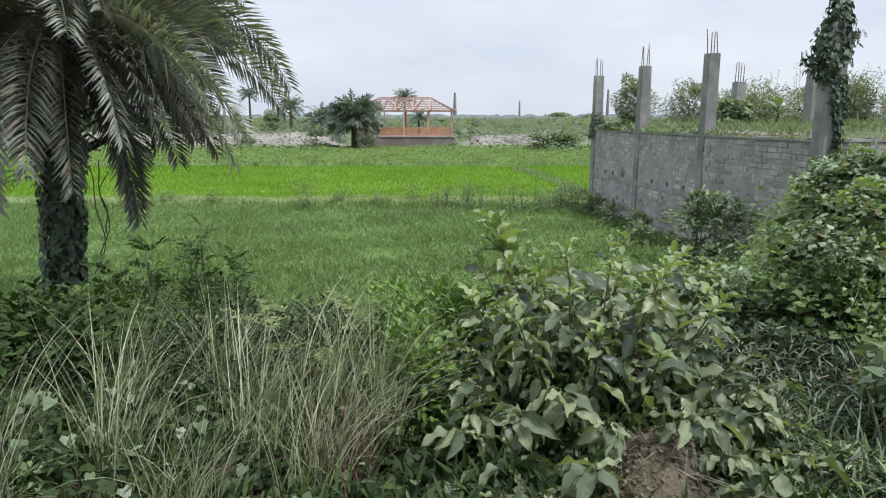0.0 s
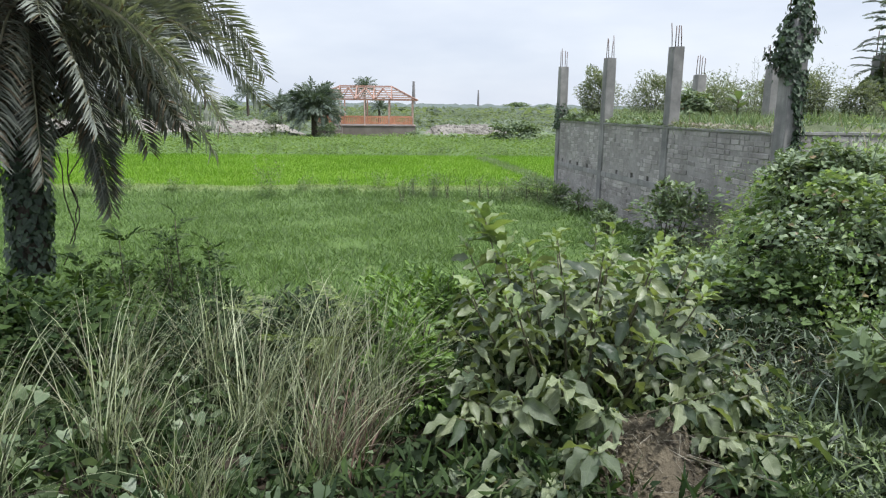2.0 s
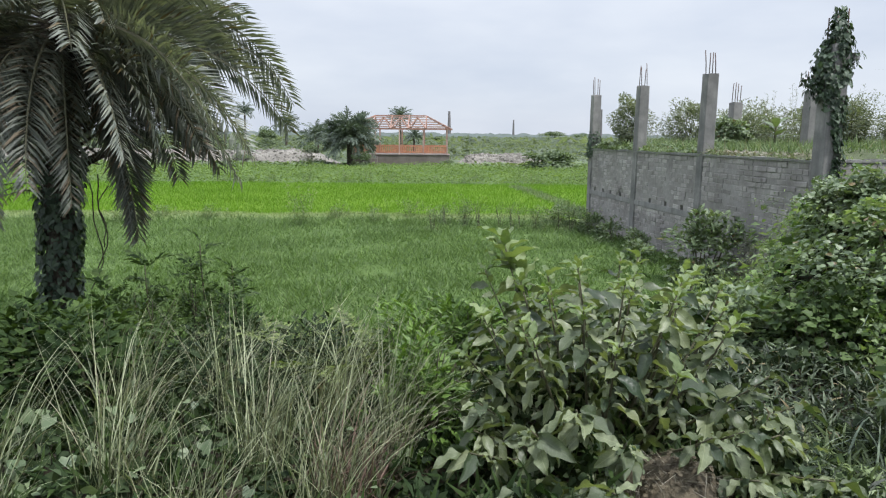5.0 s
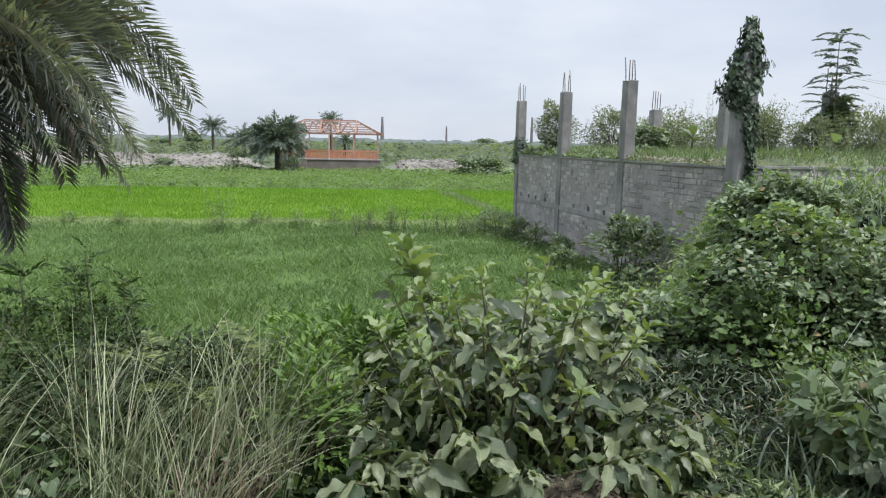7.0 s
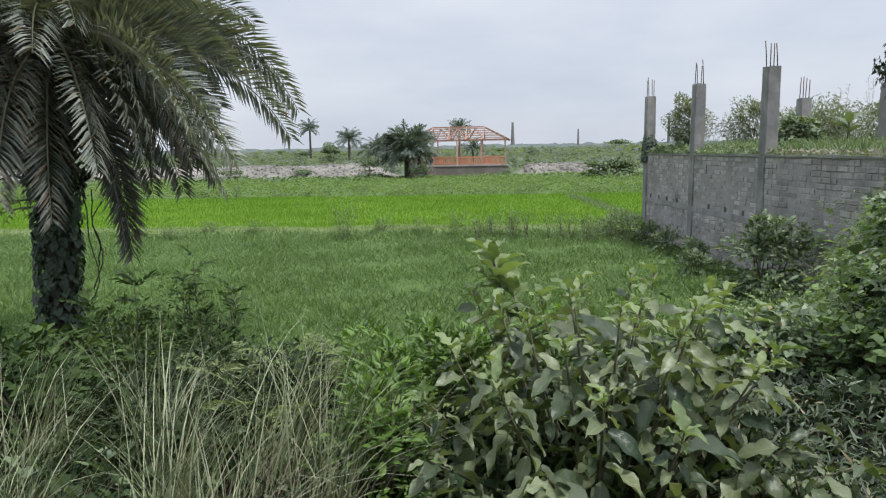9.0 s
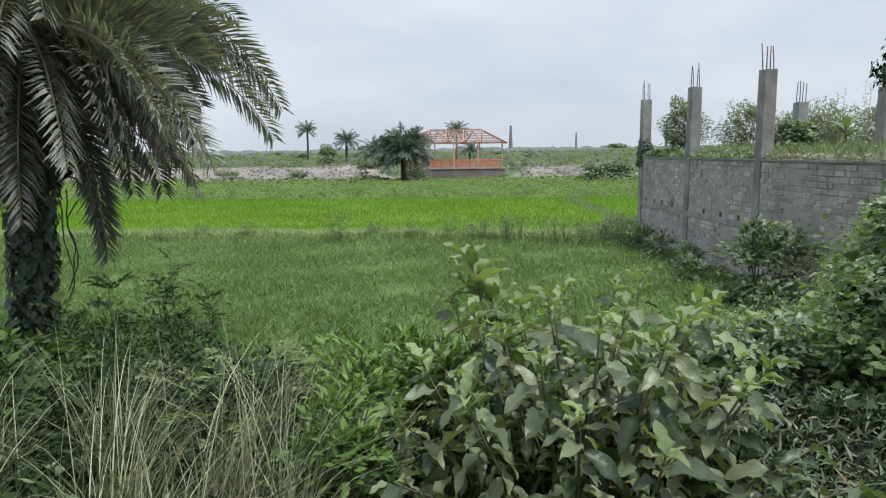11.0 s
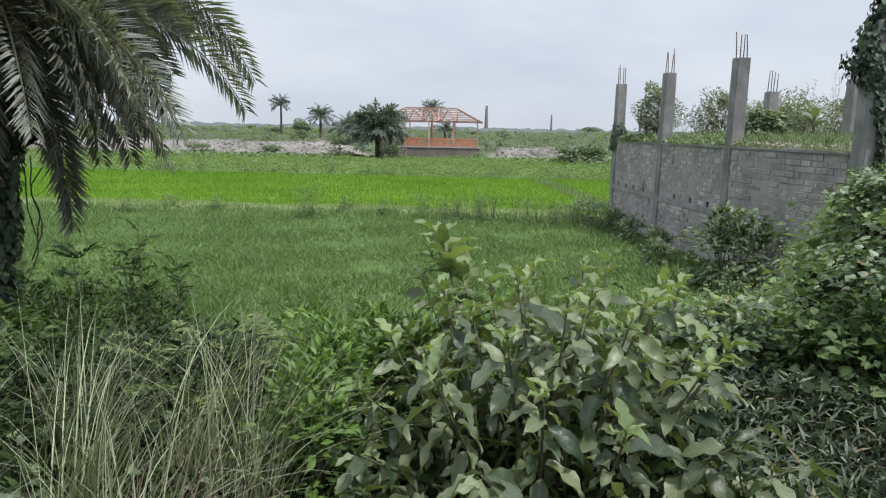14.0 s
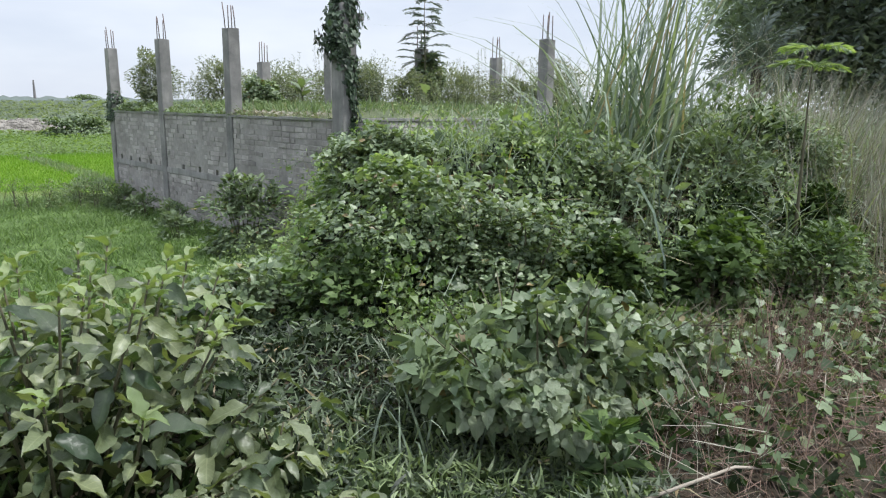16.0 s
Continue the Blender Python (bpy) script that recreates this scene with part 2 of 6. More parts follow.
# leaflet green paled and blued to stand for haze
M_PALM_HAZED = leaf_material("hazed_palm_leaflet", (0.08, 0.11, 0.08), (0.15, 0.185, 0.13), 0.55, 0.15)
M_TALLGRASS = leaf_material("tall_grass_blade", (0.022, 0.034, 0.009), (0.43, 0.47, 0.26), 0.5, 0.15, dry=(0.33, 0.31, 0.23), dry_from=0.85)
M_REED = leaf_material("reed_blade", (0.085, 0.125, 0.075), (0.27, 0.33, 0.21), 0.5, 0.2, dry=(0.35, 0.3, 0.2), dry_from=0.93)
M_FIELD = leaf_material("field_grass_blade", (0.067, 0.12, 0.032), (0.158, 0.242, 0.068), 0.6, 0.25, patch=0.5)
M_ROUGH = leaf_material("rough_grass_blade", (0.10, 0.15, 0.06), (0.2, 0.265, 0.115), 0.65, 0.25, dry=(0.28, 0.26, 0.17), dry_from=0.95, patch=0.6)
M_BUND = leaf_material("bund_grass_blade", (0.17, 0.225, 0.085), (0.29, 0.35, 0.155), 0.65, 0.3, patch=0.6)
M_RICE = leaf_material("rice_blade", (0.1, 0.2, 0.008), (0.128, 0.245, 0.011), 0.6, 0.35, patch=0.3)
M_CROP = leaf_material("crop_leaf", (0.11, 0.165, 0.06), (0.17, 0.24, 0.085), 0.85, 0.4, patch=0.3, shine=0.15)
# scrub leaves paled: haze is part of their colour
M_SCRUB_HAZED = leaf_material("hazed_scrub_leaf", (0.12, 0.15, 0.105), (0.165, 0.195, 0.14), 0.9, 0.45, patch=0.12, shine=0.1)
M_BUSHY = leaf_material("bush_leaf", (0.08, 0.12, 0.055), (0.17, 0.22, 0.11), 0.6, 0.25)
# crown colour lightened towards blue in place of haze over the tree
M_TREE_HAZED = leaf_material("hazed_tree_leaf", (0.13, 0.165, 0.15), (0.23, 0.27, 0.235), 0.55, 0.5)
M_DRY = leaf_material("dry_weed", (0.135, 0.125, 0.085), (0.32, 0.3, 0.22), 0.8, 0.15)
M_RUST = leaf_material("withered_stalk", (0.075, 0.048, 0.032), (0.21, 0.14, 0.095), 0.8, 0.1)
M_STEM = rough_material("green_brown_stem", [(0.3, (0.06, 0.06, 0.035)), (0.7, (0.13, 0.12, 0.07))], 12, 120, 0.8)
M_BARK = rough_material("palm_bark", [(0.3, (0.03, 0.026, 0.02)), (0.6, (0.09, 0.075, 0.055)), (0.8, (0.15, 0.12, 0.09))], 9, 70, 0.95, 0.9, 0.03)
M_CONCRETE = rough_material("cast_concrete", [(0.25, (0.11, 0.11, 0.107)), (0.5, (0.205, 0.202, 0.195)), (0.75, (0.32, 0.312, 0.297))], 2.6, 60, 0.9, 0.35, 0.008, stain=(0.12, 0.12, 0.115))
M_BRICK = rough_material("grey_brick", [(0.3, (0.178, 0.168, 0.158)), (0.5, (0.272, 0.258, 0.244)), (0.72, (0.4, 0.38, 0.36))], 2.2, 22, 0.95, 0.7, 0.008, "object", 0.17)
M_BRICK_MASS = rough_material("grey_brick_mass", [(0.3, (0.21, 0.198, 0.186)), (0.7, (0.385, 0.365, 0.347))], 1.6, 16, 0.95, 0.7, 0.008, "island", 0.2)
M_MORTAR = rough_material("mortar", [(0.3, (0.195, 0.186, 0.176)), (0.7, (0.33, 0.318, 0.302))], 2.0, 16, 0.95, 0.6, 0.008)
M_CEMENT = rough_material("rough_cement", [(0.3, (0.17, 0.17, 0.165)), (0.7, (0.31, 0.305, 0.295))], 1.8, 40, 0.92, 0.4, 0.008, stain=(0.13, 0.13, 0.12))
M_STEEL = rough_material("rusty_rebar", [(0.3, (0.07, 0.05, 0.045)), (0.7, (0.15, 0.10, 0.085))], 12, 200, 0.75, 0.4, 0.002, metal=0.4)
M_PRIMER = rough_material("red_oxide_steel", [(0.3, (0.27, 0.15, 0.11)), (0.7, (0.37, 0.22, 0.17))], 2, 30, 0.6, 0.15, 0.003, by="object", spread=0.12)
M_PINK = rough_material("faded_primer_steel", [(0.3, (0.36, 0.25, 0.21)), (0.7, (0.48, 0.35, 0.3))], 2, 30, 0.6, 0.15, 0.003, by="object", spread=0.12)
M_ORANGE = rough_material("orange_rail_paint", [(0.3, (0.43, 0.17, 0.095)), (0.7, (0.53, 0.25, 0.155))], 2, 30, 0.55, 0.15, 0.003, by="object", spread=0.12)
M_PLINTH = rough_material("dark_plinth", [(0.3, (0.13, 0.11, 0.1)), (0.7, (0.22, 0.19, 0.175))], 1.0, 25, 0.95, 0.5, 0.02)
M_GRAVEL = rough_material("pale_rubble", [(0.3, (0.15, 0.14, 0.122)), (0.55, (0.23, 0.215, 0.19)), (0.75, (0.34, 0.32, 0.29))], 0.7, 9, 0.95, 0.9, 0.08, by="island", spread=0.3)
M_SOIL = rough_material("dry_soil", [(0.3, (0.055, 0.045, 0.029)), (0.7, (0.145, 0.12, 0.08))], 6, 60, 0.98, 0.8, 0.02)
M_CHIMNEY = rough_material("kiln_brick", [(0.3, (0.13, 0.125, 0.13)), (0.7, (0.19, 0.18, 0.185))], 0.2, 2, 0.95)
M_WOOD = rough_material("dead_wood", [(0.3, (0.2, 0.17, 0.13)), (0.7, (0.4, 0.36, 0.3))], 6, 60, 0.9)
# grey-blue of the far woods is haze put into the colour
M_WOODS_HAZED = rough_material("hazed_woodland", [(0.3, (0.24, 0.28, 0.275)), (0.7, (0.3, 0.34, 0.33))], 0.02, 0.15, 1.0)

# ---- building helpers ----
rng = np.random.default_rng(11)


def ss(a, b, x):
    t = np.clip((np.asarray(x, float) - a) / (b - a), 0, 1)
    return t * t * (3 - 2 * t)


def ripple(x, y):
    return (np.sin(1.7 * x + 0.6 * y) + np.sin(2.9 * y - 1.1 * x + 1.3) + np.sin(4.7 * x + 3.9 * y + 0.4) * 0.6) / 2.6


def ground_z(x, y):
    """Height of the land: the road bank, the overgrown heap beside the plot, and the flat fields."""
    x, y = np.asarray(x, float), np.asarray(y, float)
    edge = 4.9 + 1.6 * ss(1.2, 2.6, x)
    bank = 0.64 * (1 - ss(edge, edge + 2.6, y))
    front = 5.0 - 0.3 * np.clip(x - 4.2, 0, 2.5)
    side = 3.05 + 0.5 * np.clip(y - 7.3, 0, 3)
    heap = 0.98 * ss(side, side + 0.75, x) * ss(front, front + 1.5, y) * (1 - ss(9.2, 9.9, y)) * (1 - 0.55 * ss(7.2, 9.5, x))
    bund = 0.16 * np.exp(-((y - 18.9) / 0.45) ** 2) * (1 - ss(3.0, 4.0, x))
    near = 1 - ss(16, 30, np.hypot(x, y))
    return bank + heap + bund + 0.035 * ripple(x, y) * near


def mesh_object(name, V, F, mat, smooth=False):
    V = np.asarray(V, np.float32)
    F = np.ascontiguousarray(F, np.int32)
    me = bpy.data.meshes.new(name)
    me.vertices.add(len(V))
    me.vertices.foreach_set("co", np.ascontiguousarray(V[:, :3]).ravel())
    me.loops.add(F.size)
    me.loops.foreach_set("vertex_index", F.ravel())
    me.polygons.add(len(F))
    me.polygons.foreach_set("loop_start", np.arange(0, F.size, F.shape[1], dtype=np.int32))
    me.polygons.foreach_set("use_smooth", np.full(len(F), smooth))
    me.materials.append(mat)
    me.update(calc_edges=True)
    if V.shape[1] == 6:
        me.attributes.new("blade", "FLOAT_VECTOR", "POINT").data.foreach_set("vector", np.ascontiguousarray(V[:, 3:]).ravel())
    return me


def thing(name, at, label, category, group="", kind=""):
    ob = new(name)
    ob.location = at
    ob.empty_display_size = 0.1
    return tagged(ob, label, category, group, kind)


def root_of(ob):
    while ob.parent:
        ob = ob.parent
    return ob


def part(name, VF, mat, parent, label="", smooth=False, kind=""):
    """One mesh object, given in world places, under a thing or a part."""
    V, F = VF
    V = np.array(V, float)
    V[:, :3] -= np.array(root_of(parent).location)
    ob = new(name, mesh_object(name, V, F, mat, smooth))
    ob.parent = parent
    return tagged(ob, label, kind=kind)


def single(name, VF, mat, label, category, kind="", group="", smooth=False):
    return tagged(new(name, mesh_object(name, VF[0], VF[1], mat, smooth)), label, category, group, kind)


def piece(name, me, m, parent):
    """One of many alike pieces on a shared mesh."""
    ob = new(name, me)
    ob.parent = parent
    ob.matrix_basis = Matrix.Translation(-root_of(parent).location) @ m
    return ob


def join(items):
    Vs, Fs, n = [], [], 0
    wide = max(np.asarray(V).shape[1] for V, F in items)
    for V, F in items:
        V = np.asarray(V, float)
        Vs.append(np.pad(V, ((0, 0), (0, wide - V.shape[1]))))
        Fs.append(np.asarray(F) + n)
        n += len(V)
    return np.concatenate(Vs), np.concatenate(Fs)


def unit(v):
    v = np.asarray(v, float)
    return v / np.maximum(np.linalg.norm(v, axis=-1, keepdims=True), 1e-9)


def leaf_axes(D, U):
    D = unit(D)
    Z = np.asarray(U, float) - (np.asarray(U) * D).sum(-1, keepdims=True) * D
    Z = unit(Z)
    return np.cross(D, Z), D, Z


def scatter(tpl, P, D, U, S, W=None):
    """Copies of a leaf shape: at P, pointing along D, face towards U, of length S (and width W)."""
    V, F = tpl
    X, D, Z = leaf_axes(D, U)
    S = np.broadcast_to(np.asarray(S, float), (len(P),))
    W = S if W is None else np.broadcast_to(np.asarray(W, float), (len(P),))
    out = (P[:, None] + (W[:, None] * V[None, :, 0])[..., None] * X[:, None]
           + (S[:, None] * V[None, :, 1])[..., None] * D[:, None]
           + (S[:, None] * V[None, :, 2])[..., None] * Z[:, None])
    k = np.arange(len(P)) * len(V)
    out = np.concatenate([out.reshape(-1, 3), np.tile(V, (len(P), 1))], 1)
    return out, (F[None] + k[:, None, None]).reshape(-1, F.shape[1])


def leaf_shape(width=0.5, rows=5, fold=0.12, droop=0.25, wave=0.02, widest=0.42, ragged=0.0):
    """A folded leaf blade, one long, with a pointed tip."""
    V, F = [], []
    for i in range(rows + 1):
        t = i / rows
        if t <= widest:
            w = math.sin(0.5 * math.pi * min(1, t / widest + 0.06)) ** 0.8
        else:
            w = math.cos(0.5 * math.pi * (t - widest) / (1 - widest)) ** 0.65
        w = max(w, 0.02) * 0.5 * width * (1 + ragged * math.sin(19 * t + 2))
        z = -droop * t * t
        k = wave * math.sin(13 * t + 1)
        V += [(-w, t, z + fold * w * 2 + k), (0, t, z), (w, t, z + fold * w * 2 - k)]
    for i in range(rows):
        a = 3 * i
        F += [(a, a + 1, a + 4, a + 3), (a + 1, a + 2, a + 5, a + 4)]
    return np.array(V), np.array(F)


def lobed_shape(droop=0.3, seed=0.0):
    """A broad heart-shaped vine leaf with shallow lobes, a soft fold and a wavy rim."""
    rim = [(0.0, 0.02), (0.1, -0.09), (0.26, -0.12), (0.42, -0.05), (0.52, 0.1), (0.53, 0.26), (0.44, 0.4), (0.385, 0.5), (0.37, 0.6), (0.26, 0.73), (0.13, 0.84), (0.0, 1.0)]
    pts = np.array(rim + [(-x, y) for x, y in rim[-2:0:-1]])
    n = len(pts)
    V = [(0, 0.3, 0)]
    for q in (0.55, 1.0):
        for i, (x, y) in enumerate(pts):
            x, y = x * q, 0.3 + (y - 0.3) * q
            V.append((x, y, 0.34 * abs(x) - droop * y * y + q * 0.045 * math.sin(2.3 * i + 3 * seed) + 0.05 * math.sin(9 * y + 7 * x + seed)))
    F = [(0, 1 + i, 1 + (i + 1) % n, 1 + (i + 1) % n) for i in range(n)]
    F += [(1 + i, 1 + n + i, 1 + n + (i + 1) % n, 1 + (i + 1) % n) for i in range(n)]
    return np.array(V), np.array([(a, b, c) for a, b, c, _ in F[:n]] + [t for a, b, c, d in F[n:] for t in ((a, b, c), (a, c, d))])


LEAF = leaf_shape(0.43, 8, 0.25, 0.3, 0.06, 0.4, 0.08)
LEAF_PIECES = [(np.concatenate([s[0], s[0]], 1), s[1]) for s in (leaf_shape(0.45, 12, 0.25, 0.3, 0.07, 0.4, 0.1), leaf_shape(0.38, 12, 0.12, 0.1, 0.08, 0.38, 0.1), leaf_shape(0.48, 12, 0.45, 0.55, 0.06, 0.44, 0.09))]
LEAF_SMALL = leaf_shape(0.5, 2, droop=0.25, widest=0.5)
LEAFLET = (np.array([(0, 0, 0), (0.2, 0.42, 0.06), (0, 1, -0.1), (-0.2, 0.42, 0.06)], float), np.array([(0, 1, 2, 3)]))
LANCE = (np.array([(-0.02, 0, 0), (0.02, 0, 0), (-0.085, 0.35, 0.02), (0.085, 0.35, 0.02), (-0.01, 1, -0.3), (0.01, 1, -0.3)]), np.array([(0, 1, 3, 2), (2, 3, 5, 4)]))
STRAW = (np.array([(-0.009, 0, 0), (0.009, 0, 0), (0.006, 1, -0.05), (-0.006, 1, -0.05)]), np.array([(0, 1, 2, 3)]))
HEART_FULL = lobed_shape()
HEART = (np.array([(0, 0.1, 0), (0.3, -0.08, 0.05), (0.52, 0.22, 0.07), (0.33, 0.58, -0.02), (0, 1, -0.2), (-0.33, 0.58, -0.02), (-0.52, 0.22, 0.07), (-0.3, -0.08, 0.05)], float),
         np.array([(0, 1, 2, 3), (0, 3, 4, 5), (0, 5, 6, 7)]))
HEART_PIECES = [(np.concatenate([V * np.array([w, 1, 1]), V], 1), F) for (V, F), w in ((HEART_FULL, 1.0), (lobed_shape(0.65, 1.0), 0.85), (lobed_shape(0.05, 2.0), 1.05), (lobed_shape(0.45, 3.1), 0.75))]
TUFT = (np.array([(-0.5, 0, 0), (0.5, 0, 0), (-0.38, 0.55, 0.06), (0.38, 0.55, 0.06), (0.0, 1.0, 0.28)], float),
        np.array([(0, 1, 3), (0, 3, 2), (2, 3, 4)]))
CARD = (np.array([(-0.45, 0.2, 0), (0.1, -0.15, 0.06), (0.5, 0.4, 0), (-0.1, 0.95, -0.08)], float), np.array([(0, 1, 2, 3)]))


def rand_dirs(n, up=0.0, spread=1.0):
    a = rng.uniform(0, 2 * math.pi, n)
    return unit(np.stack([spread * np.cos(a), spread * np.sin(a), rng.normal(up, 0.35, n)], 1))


def tube(pts, radii, sides=6):
    """A tapering round limb along a line of points."""
    P = np.asarray(pts, float)
    R = np.broadcast_to(np.asarray(radii, float), (len(P),))
    T = unit(np.gradient(P, axis=0))
    ref = np.where(np.abs(T[:, 2:3]) > 0.9, np.array([[1.0, 0, 0]]), np.array([[0, 0, 1.0]]))
    A = unit(np.cross(T, ref))
    for i in range(1, len(A)):
        if (A[i] * A[i - 1]).sum() < 0:
            A[i] = -A[i]
    B = np.cross(T, A)
    ang = np.arange(sides) * 2 * math.pi / sides
    V = P[:, None] + R[:, None, None] * (np.cos(ang)[None, :, None] * A[:, None] + np.sin(ang)[None, :, None] * B[:, None])
    F = []
    for i in range(len(P) - 1):
        for j in range(sides):
            k = (j + 1) % sides
            F.append((i * sides + j, i * sides + k, (i + 1) * sides + k, (i + 1) * sides + j))
    V = np.concatenate([V.reshape(-1, 3), P[:1], P[-1:]])
    n = len(V)
    for j in range(sides):
        k = (j + 1) % sides
        F.append((n - 2, k, j, j))
        F.append((n - 1, (len(P) - 1) * sides + j, (len(P) - 1) * sides + k, (len(P) - 1) * sides + k))
    return V, np.array(F)


def tube_mesh(name, pts, radii, mat, parent, sides=6, label=""):
    V, F = tube(pts, radii, sides)
    me = bpy.data.meshes.new(name)
    faces = [tuple(dict.fromkeys(f)) for f in F.tolist()]
    me.from_pydata((V - np.array(root_of(parent).location)).tolist(), [], faces)
    me.polygons.foreach_set("use_smooth", [True] * len(faces))
    me.materials.append(mat)
    ob = new(name, me)
    ob.parent = parent
    return tagged(ob, label)


def limb_mass(lines):
    """Many thin limbs as open three-sided tubes, for stalks in a mass."""
    out = []
    for pts, r0, r1 in lines:
        P = np.asarray(pts, float)
        R = np.linspace(r0, r1, len(P))
        T = unit(np.gradient(P, axis=0))
        A = unit(np.cross(T, np.array([0.3, 0.9, 0.31])))
        B = np.cross(T, A)
        ang = np.arange(3) * 2 * math.pi / 3
        V = P[:, None] + R[:, None, None] * (np.cos(ang)[None, :, None] * A[:, None] + np.sin(ang)[None, :, None] * B[:, None])
        F = [(i * 3 + j, i * 3 + (j + 1) % 3, i * 3 + 3 + (j + 1) % 3, i * 3 + 3 + j) for i in range(len(P) - 1) for j in range(3)]
        out.append((V.reshape(-1, 3), np.array(F)))
    return join(out)


def blades(P, H, lean, width, bend=0.5, segs=5):
    """Long grass blades: from P, of length H, leaning along the vectors lean, arching over by bend."""
    n = len(P)
    H = np.broadcast_to(H, (n,))
    bend = np.broadcast_to(bend, (n,))
    width = np.broadcast_to(width, (n,))
    side = unit(np.cross(lean + 1e-4, np.array([0, 0, 1.0])))
    spin = rng.uniform(-0.9, 0.9, n)
    side = unit(side + spin[:, None] * unit(lean * np.array([1, 1, 0]) + 1e-4))
    hor = unit(lean * np.array([1.0, 1.0, 0.0]) + 1e-5)
    a0 = np.linalg.norm(lean[:, :2], axis=1)
    pts = [P.copy()]
    for i in range(segs):
        t = (i + 0.5) / segs
        ang = a0 + bend * t ** 1.5 * 1.8
        pts.append(pts[-1] + (H / segs)[:, None] * (np.sin(ang)[:, None] * hor + np.cos(ang)[:, None] * np.array([0, 0, 1.0])))
    V = np.zeros((n, 2 * (segs + 1), 3))
    for i, p in enumerate(pts):
        w = 0.5 * width * (1 - 0.93 * (i / segs) ** 1.6)
        V[:, 2 * i] = p - w[:, None] * side
        V[:, 2 * i + 1] = p + w[:, None] * side
    f = np.array([(2 * i, 2 * i + 1, 2 * i + 3, 2 * i + 2) for i in range(segs)])
    F = f[None] + (np.arange(n) * 2 * (segs + 1))[:, None, None]
    return V.reshape(-1, 3), F.reshape(-1, 4)


def box(c, ax, ay, az):
    """A block round c with half axes ax, ay, az."""
    c, ax, ay, az = (np.asarray(v, float) for v in (c, ax, ay, az))
    V = [c + i * ax + j * ay + k * az for k in (-1, 1) for j in (-1, 1) for i in (-1, 1)]
    F = [(0, 2, 3, 1), (4, 5, 7, 6), (0, 1, 5, 4), (2, 6, 7, 3), (0, 4, 6, 2), (1, 3, 7, 5)]
    return np.array(V), np.array(F)


def bar(a, b, w, h=None):
    """A straight beam from a to b."""
    a, b = np.asarray(a, float), np.asarray(b, float)
    h = w if h is None else h
    d = unit(b - a)
    up = np.array([0, 0, 1.0]) if abs(d[2]) < 0.95 else np.array([0, 1.0, 0])
    s = unit(np.cross(d, up))
    return box((a + b) / 2, (b - a) / 2, s * w / 2, np.cross(s, d) * h / 2)


def soft_box(name, c, ax, ay, az, r, mat, parent, label=""):
    """A block with chamfered, slightly uneven edges."""
    bm = bmesh.new()
    V, F = box(c, ax, ay, az)
    V = V - np.array(root_of(parent).location)
    vs = [bm.verts.new(v) for v in V]
    for f in F:
        bm.faces.new([vs[i] for i in f])
    bmesh.ops.bevel(bm, geom=list(bm.edges), offset=r, segments=2, affect="EDGES", profile=0.6)
    bmesh.ops.recalc_face_normals(bm, faces=list(bm.faces))
    me = bpy.data.meshes.new(name)
    bm.to_mesh(me)
    bm.free()
    me.materials.append(mat)
    ob = new(name, me)
    ob.parent = parent
    return tagged(ob, label)


def surface(name, xs, ys, zfun, mat, label, category):
    X, Y = np.meshgrid(xs, ys)
    V = np.stack([X, Y, zfun(X, Y)], -1).reshape(-1, 3)
    nx, ny = len(xs), len(ys)
    i, j = np.meshgrid(np.arange(nx - 1), np.arange(ny - 1))
    a = (j * nx + i).ravel()
    F = np.stack([a, a + 1, a + nx + 1, a + nx], 1)
    return single(name, (V, F), mat, label, category, "structure", smooth=True)


# ---- the land ----
grow = np.cumsum(0.3 * 1.16 ** np.arange(50))
grow = grow[grow < 3500]
xs = np.concatenate([-14 - grow[::-1], np.linspace(-14, 14, 113), 14 + grow])
ys = np.concatenate([-6 - grow[grow < 400][::-1], np.linspace(-6, 22, 113), 22 + grow])
surface("ground", xs, ys, ground_z, M_GROUND, "flat farmland of grass, rice and scrub below a bank", "ground")

# plot frame: C0 is the north-west edge of the middle wall post, A runs along the south wall, U along the west wall
C0 = np.array([4.685, 13.0])
A2 = np.array([0.992, 0.125])
U2 = np.array([-0.125, 0.992])
A3, U3, Z3 = np.array([*A2, 0]), np.array([*U2, 0]), np.array([0, 0, 1.0])


def plot_pt(r, k, z):
    return np.array([*(C0 + r * A2 + k * U2), z])


K_S, K_N, R_E = -3.0, 5.35, 9.6
TOP = 1.9


def plot_z(x, y):
    return 1.97 + 0.06 * ripple(1.3 * x, 1.3 * y) + 0.05 * ripple(0.4 * x, 0.5 * y)


